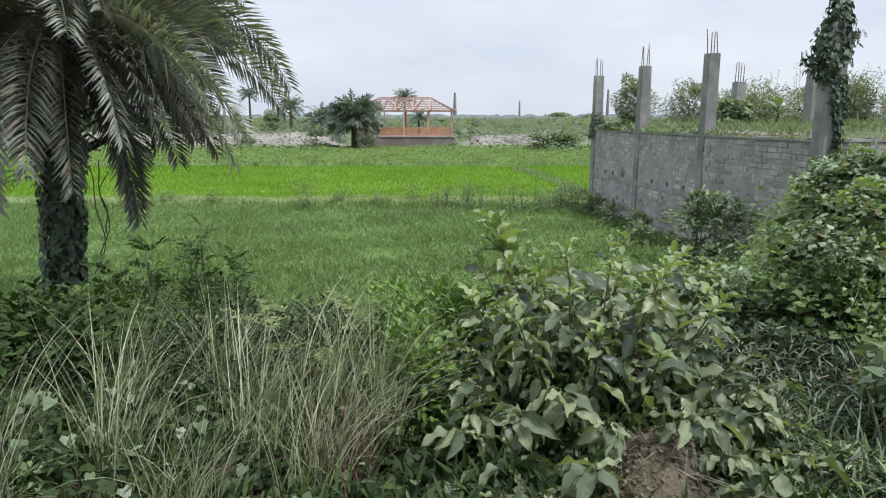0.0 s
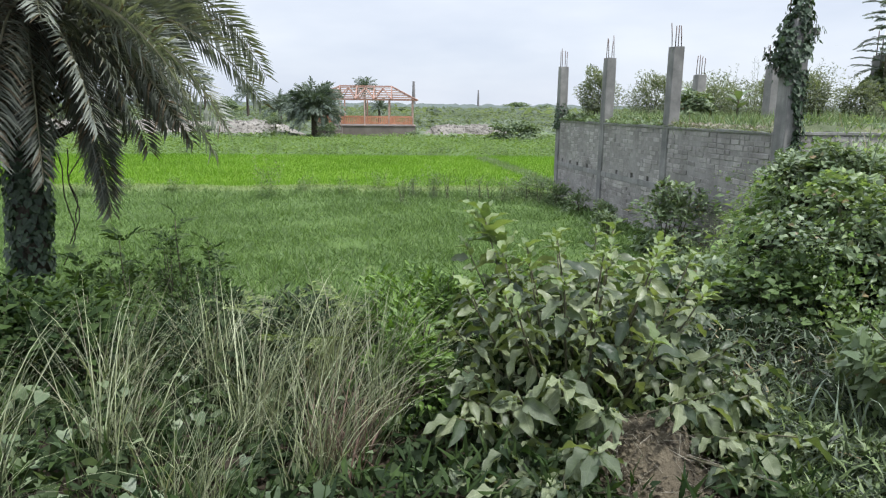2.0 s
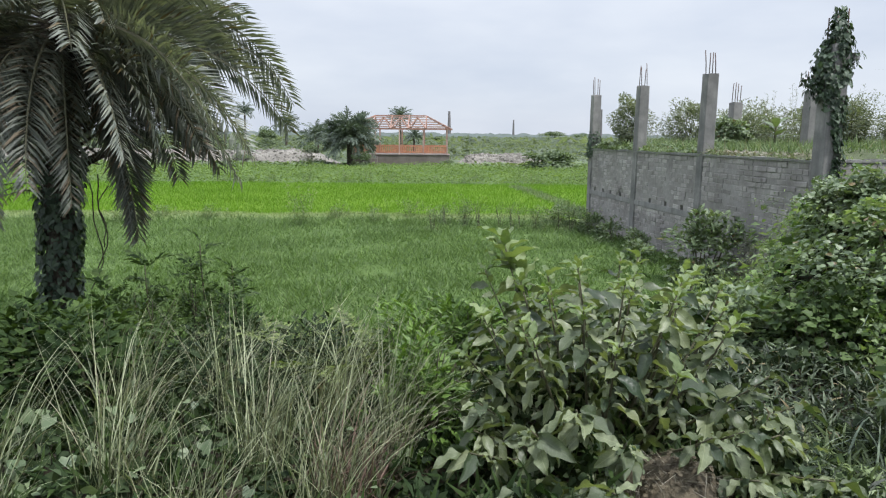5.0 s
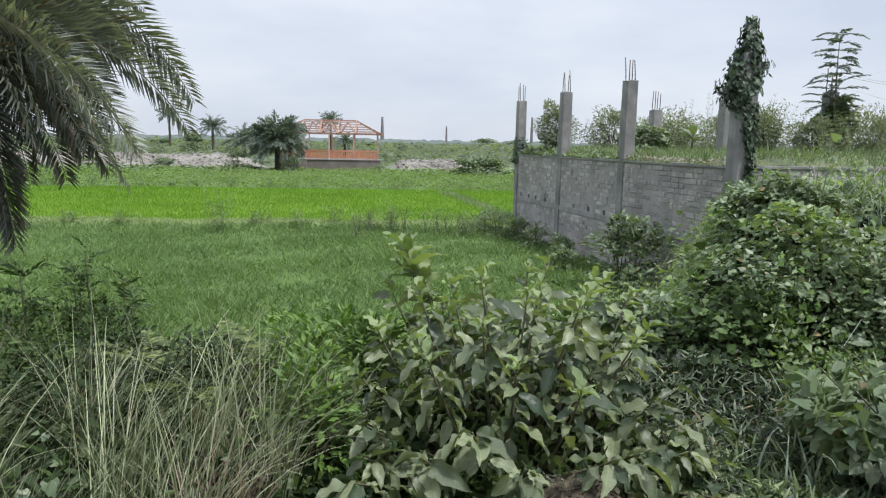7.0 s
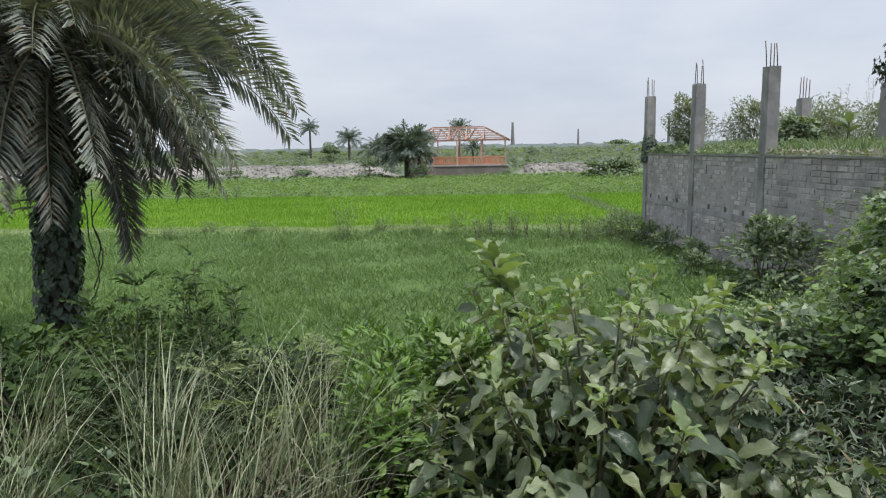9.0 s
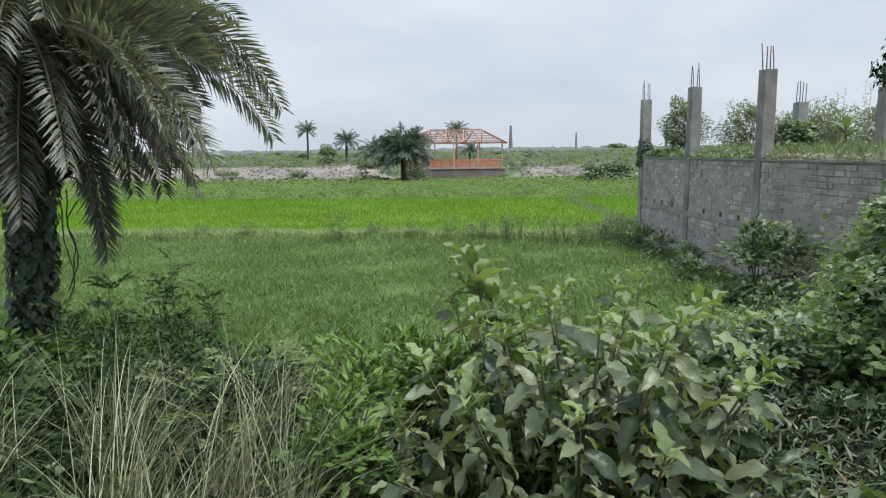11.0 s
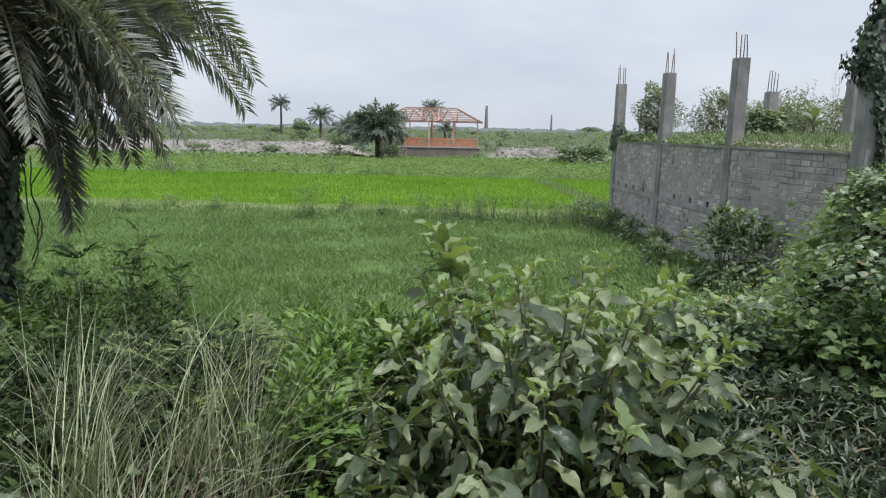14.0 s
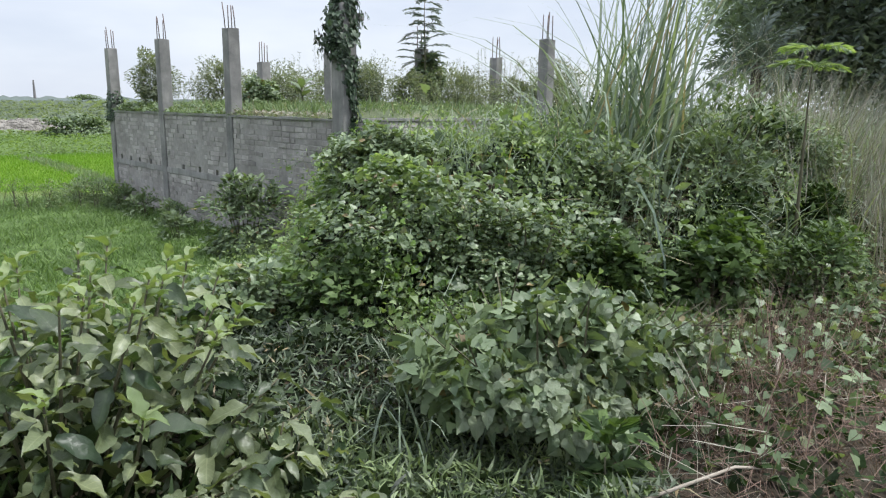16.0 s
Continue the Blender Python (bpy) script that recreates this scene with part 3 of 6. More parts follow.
def plot_fill():
    """The earth filled up inside the walls, with grass on top."""
    rs, ks = np.linspace(0.16, R_E - 0.16, 50), np.linspace(K_S + 0.16, K_N - 0.16, 46)
    R, K = np.meshgrid(rs, ks)
    X = C0[0] + R * A2[0] + K * U2[0]
    Y = C0[1] + R * A2[1] + K * U2[1]
    rim = np.minimum(np.minimum(R - 0.16, R_E - 0.16 - R), np.minimum(K - K_S - 0.16, K_N - 0.16 - K))
    Zt = plot_z(X, Y) - 0.12 * (1 - ss(0, 0.3, rim))
    V = np.stack([X, Y, Zt], -1).reshape(-1, 3)
    nx, ny = len(rs), len(ks)
    i, j = np.meshgrid(np.arange(nx - 1), np.arange(ny - 1))
    a = (j * nx + i).ravel()
    top = (V, np.stack([a, a + 1, a + nx + 1, a + nx], 1))
    skirt = box(plot_pt(R_E / 2, (K_S + K_N) / 2, 0.85), A3 * (R_E / 2 - 0.18), U3 * ((K_N - K_S) / 2 - 0.18), Z3 * 0.85)
    single("raised_ground", join([top, skirt]), M_FILL, "raised earth fill with rough grass inside walls", "ground", "structure", smooth=False)


M_FILL = rough_material("grassy_fill", [(0.3, (0.07, 0.09, 0.045)), (0.55, (0.115, 0.135, 0.07)), (0.75, (0.19, 0.18, 0.115))], 1.2, 40, 0.95, 0.6, 0.03)
plot_fill()

# ---- brick walls of the plot ----
BRICK_ROWS_LOW = [0.012 + 0.0785 * i for i in range(10)]
BRICK_ROWS_HIGH = [0.905 + 0.0795 * i for i in range(12)]


def brick_shape(half):
    V, F = [], []
    for y, s in ((0.0, 1.0), (0.026, 1.0), (0.032, 0.955)):
        z = 0.0345 * (1 if s == 1 else 0.87)
        V += [(-half * s, -y, -z), (half * s, -y, -z), (half * s, -y, z), (-half * s, -y, z)]
    for a in (0, 4):
        F += [(a + i, a + (i + 1) % 4, a + 4 + (i + 1) % 4, a + 4 + i) for i in range(4)]
    F.append((8, 9, 10, 11))
    return np.array(V), np.array(F)


def brick_wall(name, start, run, length, out_dir, bays, holes, keep, label):
    """A wall of grey bricks on a mortar core with a cement tie band; the bricks inside the stretch keep are pieces of their own."""
    inn = -out_dir
    base = np.array([*start, 0.0])

    def slab(s0, s1, z0, z1, d0=0.035, d1=0.16):
        return box(base + run * (s0 + s1) / 2 + inn * (d0 + d1) / 2 + Z3 * (z0 + z1) / 2, run * (s1 - s0) / 2, inn * (d1 - d0) / 2, Z3 * (z1 - z0) / 2)

    core = [slab(0, length, -0.3, 0.9), slab(0, length, 0.99, TOP - 0.03)]
    at = 0.0
    for h in holes:
        core.append(slab(at, h - 0.05, 0.9, 0.99))
        at = h + 0.05
    core.append(slab(at, length, 0.9, 0.99))
    wall = single(name, join(core), M_MORTAR, label, "wall", "structure")
    part("tie_band", slab(0, length, 0.8, 0.9, 0.016, 0.034), M_CEMENT, wall, "grey cement tie band")
    cap = []
    for i in range(int(length / 0.5) + 1):
        s0, s1 = 0.5 * i, min(length, 0.5 * i + 0.5)
        if s1 - s0 > 0.02:
            cap.append(slab(s0, s1, TOP - 0.03, TOP + rng.uniform(-0.008, 0.012), 0.005 + rng.uniform(0, 0.01), 0.17))
    part("coping", join(cap), M_CEMENT, wall, "cracked cement coping")
    me = {}
    for half in (0.104, 0.05):
        V, F = brick_shape(half)
        me[half] = mesh_object("brick", V, F, M_BRICK)
    turn = Matrix(((run[0], inn[0], 0, 0), (run[1], inn[1], 0, 0), (0, 0, 1, 0), (0, 0, 0, 1)))
    rest = []
    for b0, b1 in bays:
        for row, z in enumerate(BRICK_ROWS_LOW + BRICK_ROWS_HIGH):
            s = b0 + 0.006
            first = row % 2 == 1
            while s < b1 - 0.1:
                half = 0.05 if first or s + 0.215 > b1 or rng.uniform() < 0.4 else 0.104
                first = False
                c = s + half
                s += 2 * half + 0.015
                if abs(z - 0.905) < 0.01 and any(abs(c - h) < half + 0.05 for h in holes):
                    continue
                depth = 0.0605 + 0.008 * ripple(0.9 * c + b0, 2.1 * z) + 0.004 * ripple(3.1 * c, 6.0 * z) + 0.004 * (1 - ss(3.0, 5.5, c)) + rng.uniform(-0.009, 0.009)
                depth += 0.018 * (rng.uniform() < 0.12)
                p = base + run * c + inn * depth + Z3 * (z + 0.0345)
                tilt = Matrix.Rotation(rng.normal(0, 0.03), 4, "Y")
                if keep[0] <= c <= keep[1]:
                    piece("brick", me[half], Matrix.Translation(p) @ turn @ tilt @ Matrix.Diagonal((rng.uniform(0.88, 1.05), 1, rng.uniform(0.86, 1.06), 1)), wall)
                else:
                    V, F = brick_shape(half * rng.uniform(0.88, 1.05))
                    R = np.array(turn.to_3x3() @ tilt.to_3x3())
                    rest.append((V @ R.T + p, F))
    part("brickwork", join(rest), M_BRICK_MASS, wall, kind="stuff")
    return wall


POST = 0.205
west_len = K_N - K_S
west_holes = [K_N - k for k in (4.88, 4.35, 3.88, 3.3, 1.78, 1.1, 0.45, -0.6, -1.3)]
west_bays = [(POST, 5.35 - 2.67 - 0.0), (5.35 - 2.67 + POST, 5.35), (5.35 + POST, west_len - 0.05)]
brick_wall("wall_west", plot_pt(0, K_N, 0)[:2], -U3, west_len, -A3, west_bays, west_holes, (5.9, 8.4), "weathered grey brick boundary wall with drain holes")
brick_wall("wall_south", plot_pt(0.05, K_S, 0)[:2], A3, R_E - 0.1, -U3, [(0.2, R_E - 0.2)], [], (99, 99), "weathered grey brick boundary wall behind vines")
for nm, c, ax, ay in (("wall_north", plot_pt(R_E / 2, K_N - 0.08, 0.8), A3 * (R_E / 2 - 0.1), U3 * 0.06),
                      ("wall_east", plot_pt(R_E - 0.08, (K_N + K_S) / 2, 0.8), U3 * (west_len / 2 - 0.2), A3 * 0.06)):
    single(nm, box(c, ax, ay, Z3 * 1.05), M_MORTAR, "plain grey brick boundary wall", "wall", "structure")


def concrete_post(center, z0, z1, size, label, lean=(0.0, 0.0), bars=0.42, wrap=False):
    """A cast post, roughly square, with board marks and four bare bars out of its top."""
    c = np.array([center[0], center[1], 0.0])
    post = thing("concrete_column", (center[0], center[1], z0), label, "column", "unfinished concrete columns")
    tilt = np.array([lean[0], lean[1], 0.0])
    rows = []
    zs = np.linspace(z0, z1, 13)
    for i, z in enumerate(zs):
        s = size / 2 * (1 + rng.normal(0, 0.012) - (0.03 if i == len(zs) - 1 else 0))
        o = c + tilt * (z - z0)
        ch = 0.012
        ring = [(-s + ch, -s), (s - ch, -s), (s, -s + ch), (s, s - ch), (s - ch, s), (-s + ch, s), (-s, s - ch), (-s, -s + ch)]
        rows.append([o + a * A3 + b * U3 + Z3 * (z + (rng.normal(0, 0.008) if i == len(zs) - 1 else 0)) for a, b in ring])
    V = np.array(rows).reshape(-1, 3)
    F = [(i * 8 + j, i * 8 + (j + 1) % 8, (i + 1) * 8 + (j + 1) % 8, (i + 1) * 8 + j) for i in range(len(zs) - 1) for j in range(8)]
    n = (len(zs) - 1) * 8
    F += [(n, n + 1, n + 2, n + 3), (n, n + 3, n + 4, n + 7), (n + 4, n + 5, n + 6, n + 7)]
    part("shaft", (V, np.array(F)), M_CONCRETE, post)
    for a, b in ((-1, -1), (1, -1), (1, 1), (-1, 1)):
        q = size / 2 - 0.045
        top = bars * rng.uniform(0.85, 1.12)
        p0 = c + tilt * (z1 - z0) + a * q * A3 + b * q * U3 + Z3 * (z1 - 0.03)
        wob = rng.normal(0, 0.012, 3)
        pts = [p0, p0 + Z3 * top * 0.5 + wob * 0.6, p0 + Z3 * top + wob * np.array([1.6, 1.6, 0])]
        tube_mesh("rebar", pts, 0.0085, M_STEEL, post, 5)
    return post


def post_at(k, r=0.0, **kw):
    p = plot_pt(r + POST / 2, k - POST / 2, 0)
    return p[:2]


col = "bare concrete column with rusty bars, set in wall"
corner_post = concrete_post(post_at(K_N), -0.2, 3.17, POST, col, (0.0, 0.0))
concrete_post(post_at(2.68), -0.2, 3.21, POST, col, (0.004, 0))
concrete_post(post_at(0.0), -0.2, 3.21, POST - 0.005, col, (0.003, 0))
ivy_post = concrete_post((5.2, 9.97), -0.1, 3.3, 0.235, "concrete corner column overgrown with dark ivy", (-0.004, 0))
inner = "bare concrete column standing in rough grass"
for c, z1 in (((6.56, 15.95), 2.91), ((6.74, 13.3), 2.96), ((8.88, 13.6), 3.18), ((11.08, 13.9), 3.14), ((9.42, 10.66), 3.2)):
    concrete_post(c, 1.4, z1, POST, inner)

# ---- pavilion on its plinth, far across the fields ----


def pavilion():
    y0, y1, x0, x1 = 53.0, 57.0, -6.2, 1.03
    zf, ze, zr = 0.80, 2.66, 3.7
    pav = thing("garden_pavilion", (-2.6, 55.0, 0.0), "unroofed pavilion of red-primed steel on a plinth", "pavilion")
    soft_box("plinth", ((x0 + x1) / 2, 55, 0.3), (3.75, 0, 0), (0, 2.2, 0), (0, 0, 0.465), 0.03, M_PLINTH, pav, "dark grey plinth")
    soft_box("floor_slab", ((x0 + x1) / 2, 55, 0.785), (3.8, 0, 0), (0, 2.25, 0), (0, 0, 0.018), 0.006, M_PLINTH, pav, "grey floor slab")
    for i in range(4):
        soft_box("step", (-4.75, 52.75 - 0.28 * (3 - i) + 0.0, 0.04 + 0.1 * i), (0.55, 0, 0), (0, 0.15, 0), (0, 0, 0.06 + 0.1 * i), 0.008, M_PLINTH, pav)
    xsn = np.linspace(x0 + 0.05, x1 - 0.05, 5)
    for y in (y0, y1):
        for x in xsn:
            part("post", bar((x, y, zf), (x, y, ze), 0.1), M_PINK if y == y0 else M_PRIMER, pav)
    for y in (y0, y1):
        part("eave_beam", bar((x0 - 0.3, y, ze + 0.05), (x1 + 0.3, y, ze + 0.05), 0.10), M_PRIMER, pav)
    for x in (x0, x1):
        part("eave_beam", bar((x, y0 - 0.3, ze + 0.045), (x, y1 + 0.3, ze + 0.045), 0.09), M_PRIMER, pav)
    ra, rb = (x0 + 1.65, 55, zr), (x1 - 1.65, 55, zr)
    part("ridge", bar(ra, rb, 0.10), M_PRIMER, pav)
    for c, r in (((x0 - 0.3, y0 - 0.3, ze), ra), ((x0 - 0.3, y1 + 0.3, ze), ra), ((x1 + 0.3, y0 - 0.3, ze), rb), ((x1 + 0.3, y1 + 0.3, ze), rb)):
        part("hip_rafter", bar(c, r, 0.09), M_PRIMER, pav)
    xr = np.linspace(ra[0], rb[0], 4)
    for side in (y0 - 0.3, y1 + 0.3):
        for i in range(4):
            part("rafter", bar((xr[i], side, ze + 0.04), (xr[i], 55, zr), 0.075), M_PRIMER, pav)
            if i < 3:
                xm = (xr[i] + xr[i + 1]) / 2
                part("brace", bar((xr[i], side, ze + 0.06), (xm, 55 + (side - 55) * 0.1, zr - 0.12), 0.06), M_PRIMER, pav)
                part("brace", bar((xr[i + 1], side, ze + 0.06), (xm, 55 + (side - 55) * 0.1, zr - 0.12), 0.06), M_PRIMER, pav)
        for f in (0.16, 0.33, 0.5, 0.67, 0.84):
            y = side + (55 - side) * f
            z = ze + (zr - ze) * f + 0.05
            g = 1.95 * (1 - f)
            part("purlin", bar((ra[0] - g, y, z), (rb[0] + g, y, z), 0.05), M_PINK, pav)
    for f in (0.25, 0.5, 0.75):
        for xe, rx, s in ((x0 - 0.3, ra[0], 1), (x1 + 0.3, rb[0], -1)):
            x = xe + (rx - xe) * f
            g = 2.3 * (1 - f)
            part("purlin", bar((x, 55 - g, ze + (zr - ze) * f + 0.05), (x, 55 + g, ze + (zr - ze) * f + 0.05), 0.05), M_PINK, pav)
    for y in (y0, y1):
        for i in range(4):
            a, b = xsn[i] + 0.08, xsn[i + 1] - 0.08
            if y == y0 and i == 0:
                b = b - 0.7
            rail = part("railing", bar((a, y, zf + 0.62), (b, y, zf + 0.62), 0.07), M_ORANGE, pav, "bright orange railing")
            part("bottom_rail", bar((a, y, zf + 0.14), (b, y, zf + 0.14), 0.06), M_ORANGE, rail)
            n = max(3, int((b - a) / 0.13))
            for x in np.linspace(a, b, n):
                part("baluster", bar((x, y, zf + 0.12), (x, y, zf + 0.62), 0.075, 0.03), M_ORANGE, rail)
    for x in (x0 + 0.05, x1 - 0.05):
        rail = part("railing", bar((x, y0 + 0.1, zf + 0.62), (x, y1 - 0.1, zf + 0.62), 0.07), M_ORANGE, pav, "bright orange railing")
        for y in np.linspace(y0 + 0.15, y1 - 0.15, 26):
            part("baluster", bar((x, y, zf + 0.02), (x, y, zf + 0.62), 0.03, 0.075), M_ORANGE, rail)
    return pav


pavilion()


def rubble_bank(name, x0, x1, yc, half, h, seed):
    """A long low heap of pale rubble."""
    xsr, ysr = np.linspace(x0, x1, int((x1 - x0) / 0.5)), np.linspace(yc - half, yc + half, 22)

    def z(X, Y):
        t = 1 - ss(0.35, 1.0, np.abs(Y - yc + 0.3 * ripple(0.3 * X, seed + 0 * Y)) / half)
        e = ss(x0, x0 + 1.5, X) * (1 - ss(x1 - 2.5, x1, X))
        return -0.05 + (h + 0.16 * ripple(0.5 * X + seed, 0.9 * Y) + 0.06 * ripple(2.3 * X, 2.1 * Y)) * t * e

    ob = surface(name, xsr, ysr, z, M_GRAVEL, "long low bank of pale grey rubble", "embankment")
    n = int((x1 - x0) * 110)
    X, Y = rng.uniform(x0 + 1, x1 - 2, n), yc - half + 2 * half * rng.beta(1.6, 2.6, n)
    P = np.stack([X, Y, z(X, Y) + 0.01], 1)
    stone = (np.array([(-.5, -.4, -.2), (.5, -.5, -.2), (.45, .5, -.2), (-.5, .4, -.2), (-.25, -.2, .3), (.3, -.25, .25), (.2, .3, .32), (-.3, .25, .2)]),
             np.array([(0, 1, 5, 4), (1, 2, 6, 5), (2, 3, 7, 6), (3, 0, 4, 7), (4, 5, 6, 7)]))
    rocks = scatter(stone, P, rand_dirs(n, 0, 1), np.tile([0, 0, 1.0], (n, 1)) + rng.normal(0, 0.3, (n, 3)), rng.gamma(3, 0.04, n))
    part("rubble", rocks, M_GRAVEL, ob, kind="stuff")


rubble_bank("embankment", -70, -7.0, 54.5, 3.4, 0.95, 0.3)
rubble_bank("embankment_east", 1.4, 9.5, 55.0, 2.6, 0.8, 1.7)


def kiln_chimney(x, y, top, r0, r1):
    ch = thing("kiln_chimney", (x, y, 0), "tall tapering brick kiln chimney on the horizon", "chimney", "kiln chimneys")
    zs = np.linspace(0, top, 12)
    tube_mesh("shaft", [(x, y, z) for z in zs], np.linspace(r0, r1, 12), M_CHIMNEY, ch, 14)
    tube_mesh("cap_ring", [(x, y, top - 1.4), (x, y, top - 0.2)], r1 * 1.12, M_CHIMNEY, ch, 14)


kiln_chimney(17.8, 1130, 42.6, 3.6, 1.7)
kiln_chimney(169, 1560, 40.6, 2.8, 1.4)
kiln_chimney(212, 905, 38.5, 2.2, 1.2)


def far_woods(name, y, x0, x1, h, step):
    """A low, uneven line of woodland on the horizon, with haze in its colour."""
    X = np.arange(x0, x1, step)
    H = h * (0.45 + 0.35 * np.abs(ripple(X / 37.0, X * 0 + y)) + 0.5 * rng.beta(1.2, 4, len(X)))
    V = np.concatenate([np.stack([X, X * 0 + y, X * 0 - 2], 1), np.stack([X, X * 0 + y, H], 1), np.stack([X, X * 0 + y + 25, H * 0.6], 1)])
    n = len(X)
    i = np.arange(n - 1)
    F = np.concatenate([np.stack([i, i + 1, i + 1 + n, i + n], 1), np.stack([i + n, i + 1 + n, i + 1 + 2 * n, i + 2 * n], 1)])
    single(name, (V, F), M_WOODS_HAZED, "low hazy line of distant woodland", "woodland", "structure")


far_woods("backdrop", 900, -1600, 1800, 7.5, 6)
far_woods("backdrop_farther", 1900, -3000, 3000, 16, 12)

# ---- grass, rice and crops ----
UP = np.array([0.0, 0.0, 1.0])


def field_points(x0, x1, y0, y1, n):
    return rng.uniform(x0, x1, n), rng.uniform(y0, y1, n)


def grass_stuff(name, X, Y, Z, size, width, mat, label, category, lean=0.35):
    n = len(X)
    P = np.stack([X, Y, Z], 1)
    D = unit(np.stack([rng.normal(0, lean, n), rng.normal(0, lean, n), np.ones(n)], 1))
    U = rand_dirs(n, 0.2)
    return single(name, scatter(TUFT, P, D, U, size, width), mat, label, category, "stuff")


def left_of_wall(X, Y):
    return (X - C0[0]) * A2[0] + (Y - C0[1]) * A2[1] < -0.02


# rough meadow below the bank: thin where it is far, dense where it is near
X, Y = field_points(-13, 5.4, 7.4, 18.6, 250000)
keep = (rng.uniform(0, 1, len(X)) < np.clip(1.25 - (Y - 8) / 16, 0.25, 1)) & left_of_wall(X, Y) & (np.abs(X) < 0.78 * Y + 1) & (X < 2.7 + (Y - 7.4) * 1.2)
patchy = ripple(0.9 * X, 0.8 * Y) + ripple(2.3 * X + 1, 1.7 * Y)
keep &= rng.uniform(-2.2, 1.2, len(X)) < patchy
X, Y = X[keep], Y[keep]
grass_stuff("meadow_grass", X, Y, ground_z(X, Y) - 0.02, rng.uniform(0.06, 0.19, len(X)) * (1 + 0.3 * ripple(0.9 * X, 0.8 * Y)), rng.uniform(0.008, 0.02, len(X)), M_FIELD, "rough green meadow grass in a damp field", "grass", 0.85)

X, Y = field_points(-30, 10, 19.5, 32.5, 150000)
keep = (np.abs(X) < 0.78 * Y + 1) & ((X < 3.9) | (Y > 19.0))
X, Y = X[keep], Y[keep]
grass_stuff("rice_field", X, Y, ground_z(X, Y) - 0.02, rng.uniform(0.10, 0.15, len(X)) + 0.03 * ripple(0.5 * X, 0.5 * Y), rng.uniform(0.008, 0.018, len(X)), M_RICE, "vivid green young rice in a paddy field", "rice", 0.25)

X, Y = field_points(-14, 3.9, 18.55, 19.45, 22000)
grass_stuff("bund_grass", X, Y, ground_z(X, Y) - 0.02, rng.uniform(0.04, 0.1, len(X)), rng.uniform(0.008, 0.016, len(X)), M_BUND, "pale green grass along a field bund", "grass", 0.5)

X, Y = field_points(-45, 14, 32.5, 52.0, 150000)
keep = np.abs(X) < 0.8 * Y
X, Y = X[keep], Y[keep]
keep = rng.uniform(-1.2, 1.0, len(X)) < ripple(0.8 * X, 1.3 * Y)
X, Y = X[keep], Y[keep]
P = np.stack([X, Y, ground_z(X, Y) + rng.uniform(0.02, 0.3, len(X)) * (0.7 + 0.5 * ripple(0.8 * X, 1.3 * Y))], 1)
single("crop_field", scatter(CARD, P, rand_dirs(len(X), 0.4), UP + rng.normal(0, 0.35, (len(X), 3)), rng.uniform(0.06, 0.14, len(X))), M_CROP, "low leafy green crop with weeds", "crop", "stuff")


def clump_field(name, x0, x1, y0, y1, clumps, leaves, size, height, mat, label, shape=0.8):
    """Low scrub: heaps of leaves of many sizes."""
    cx, cy = rng.uniform(x0, x1, clumps), y0 + (y1 - y0) * rng.uniform(0, 1, clumps) ** 1.5
    ok = np.abs(cx) < 0.85 * cy + 10
    cx, cy = cx[ok], cy[ok]
    r = rng.gamma(4, 0.25, len(cx)) * (0.6 + cy / (y1 * 1.2)) * shape
    h = height * rng.gamma(4, 0.25, len(cx))
    k = rng.integers(0, len(cx), leaves)
    d = rand_dirs(leaves, 0.45)
    d[:, 2] = np.abs(d[:, 2])
    q = rng.uniform(0.65, 1.0, leaves)[:, None]
    P = np.stack([cx[k], cy[k], ground_z(cx[k], cy[k])], 1) + d * q * np.stack([r[k], r[k], h[k]], 1)
    S = size * rng.uniform(0.6, 1.5, leaves) * (0.5 + cy[k] / y1)
    single(name, scatter(CARD, P, rand_dirs(leaves, 0.3), d * 0.5 + UP, S), mat, label, "scrub", "stuff")


clump_field("scrubland", -170, 150, 60, 200, 2600, 120000, 0.3, 1.0, M_SCRUB_HAZED, "low green scrub spreading to the horizon", 1.6)
clump_field("far_scrub", -500, 500, 190, 620, 2200, 50000, 1.6, 1.5, M_SCRUB_HAZED, "distant green scrub and hedges", 6.0)


# ---- plants ----
def lumpy(d, seed):
    return 0.82 + 0.22 * np.sin(3.1 * d[:, 0] + seed) * np.sin(2.7 * d[:, 1] + 2 * seed) + 0.16 * np.sin(5.3 * d[:, 2] + 4.1 * d[:, 0] + seed)


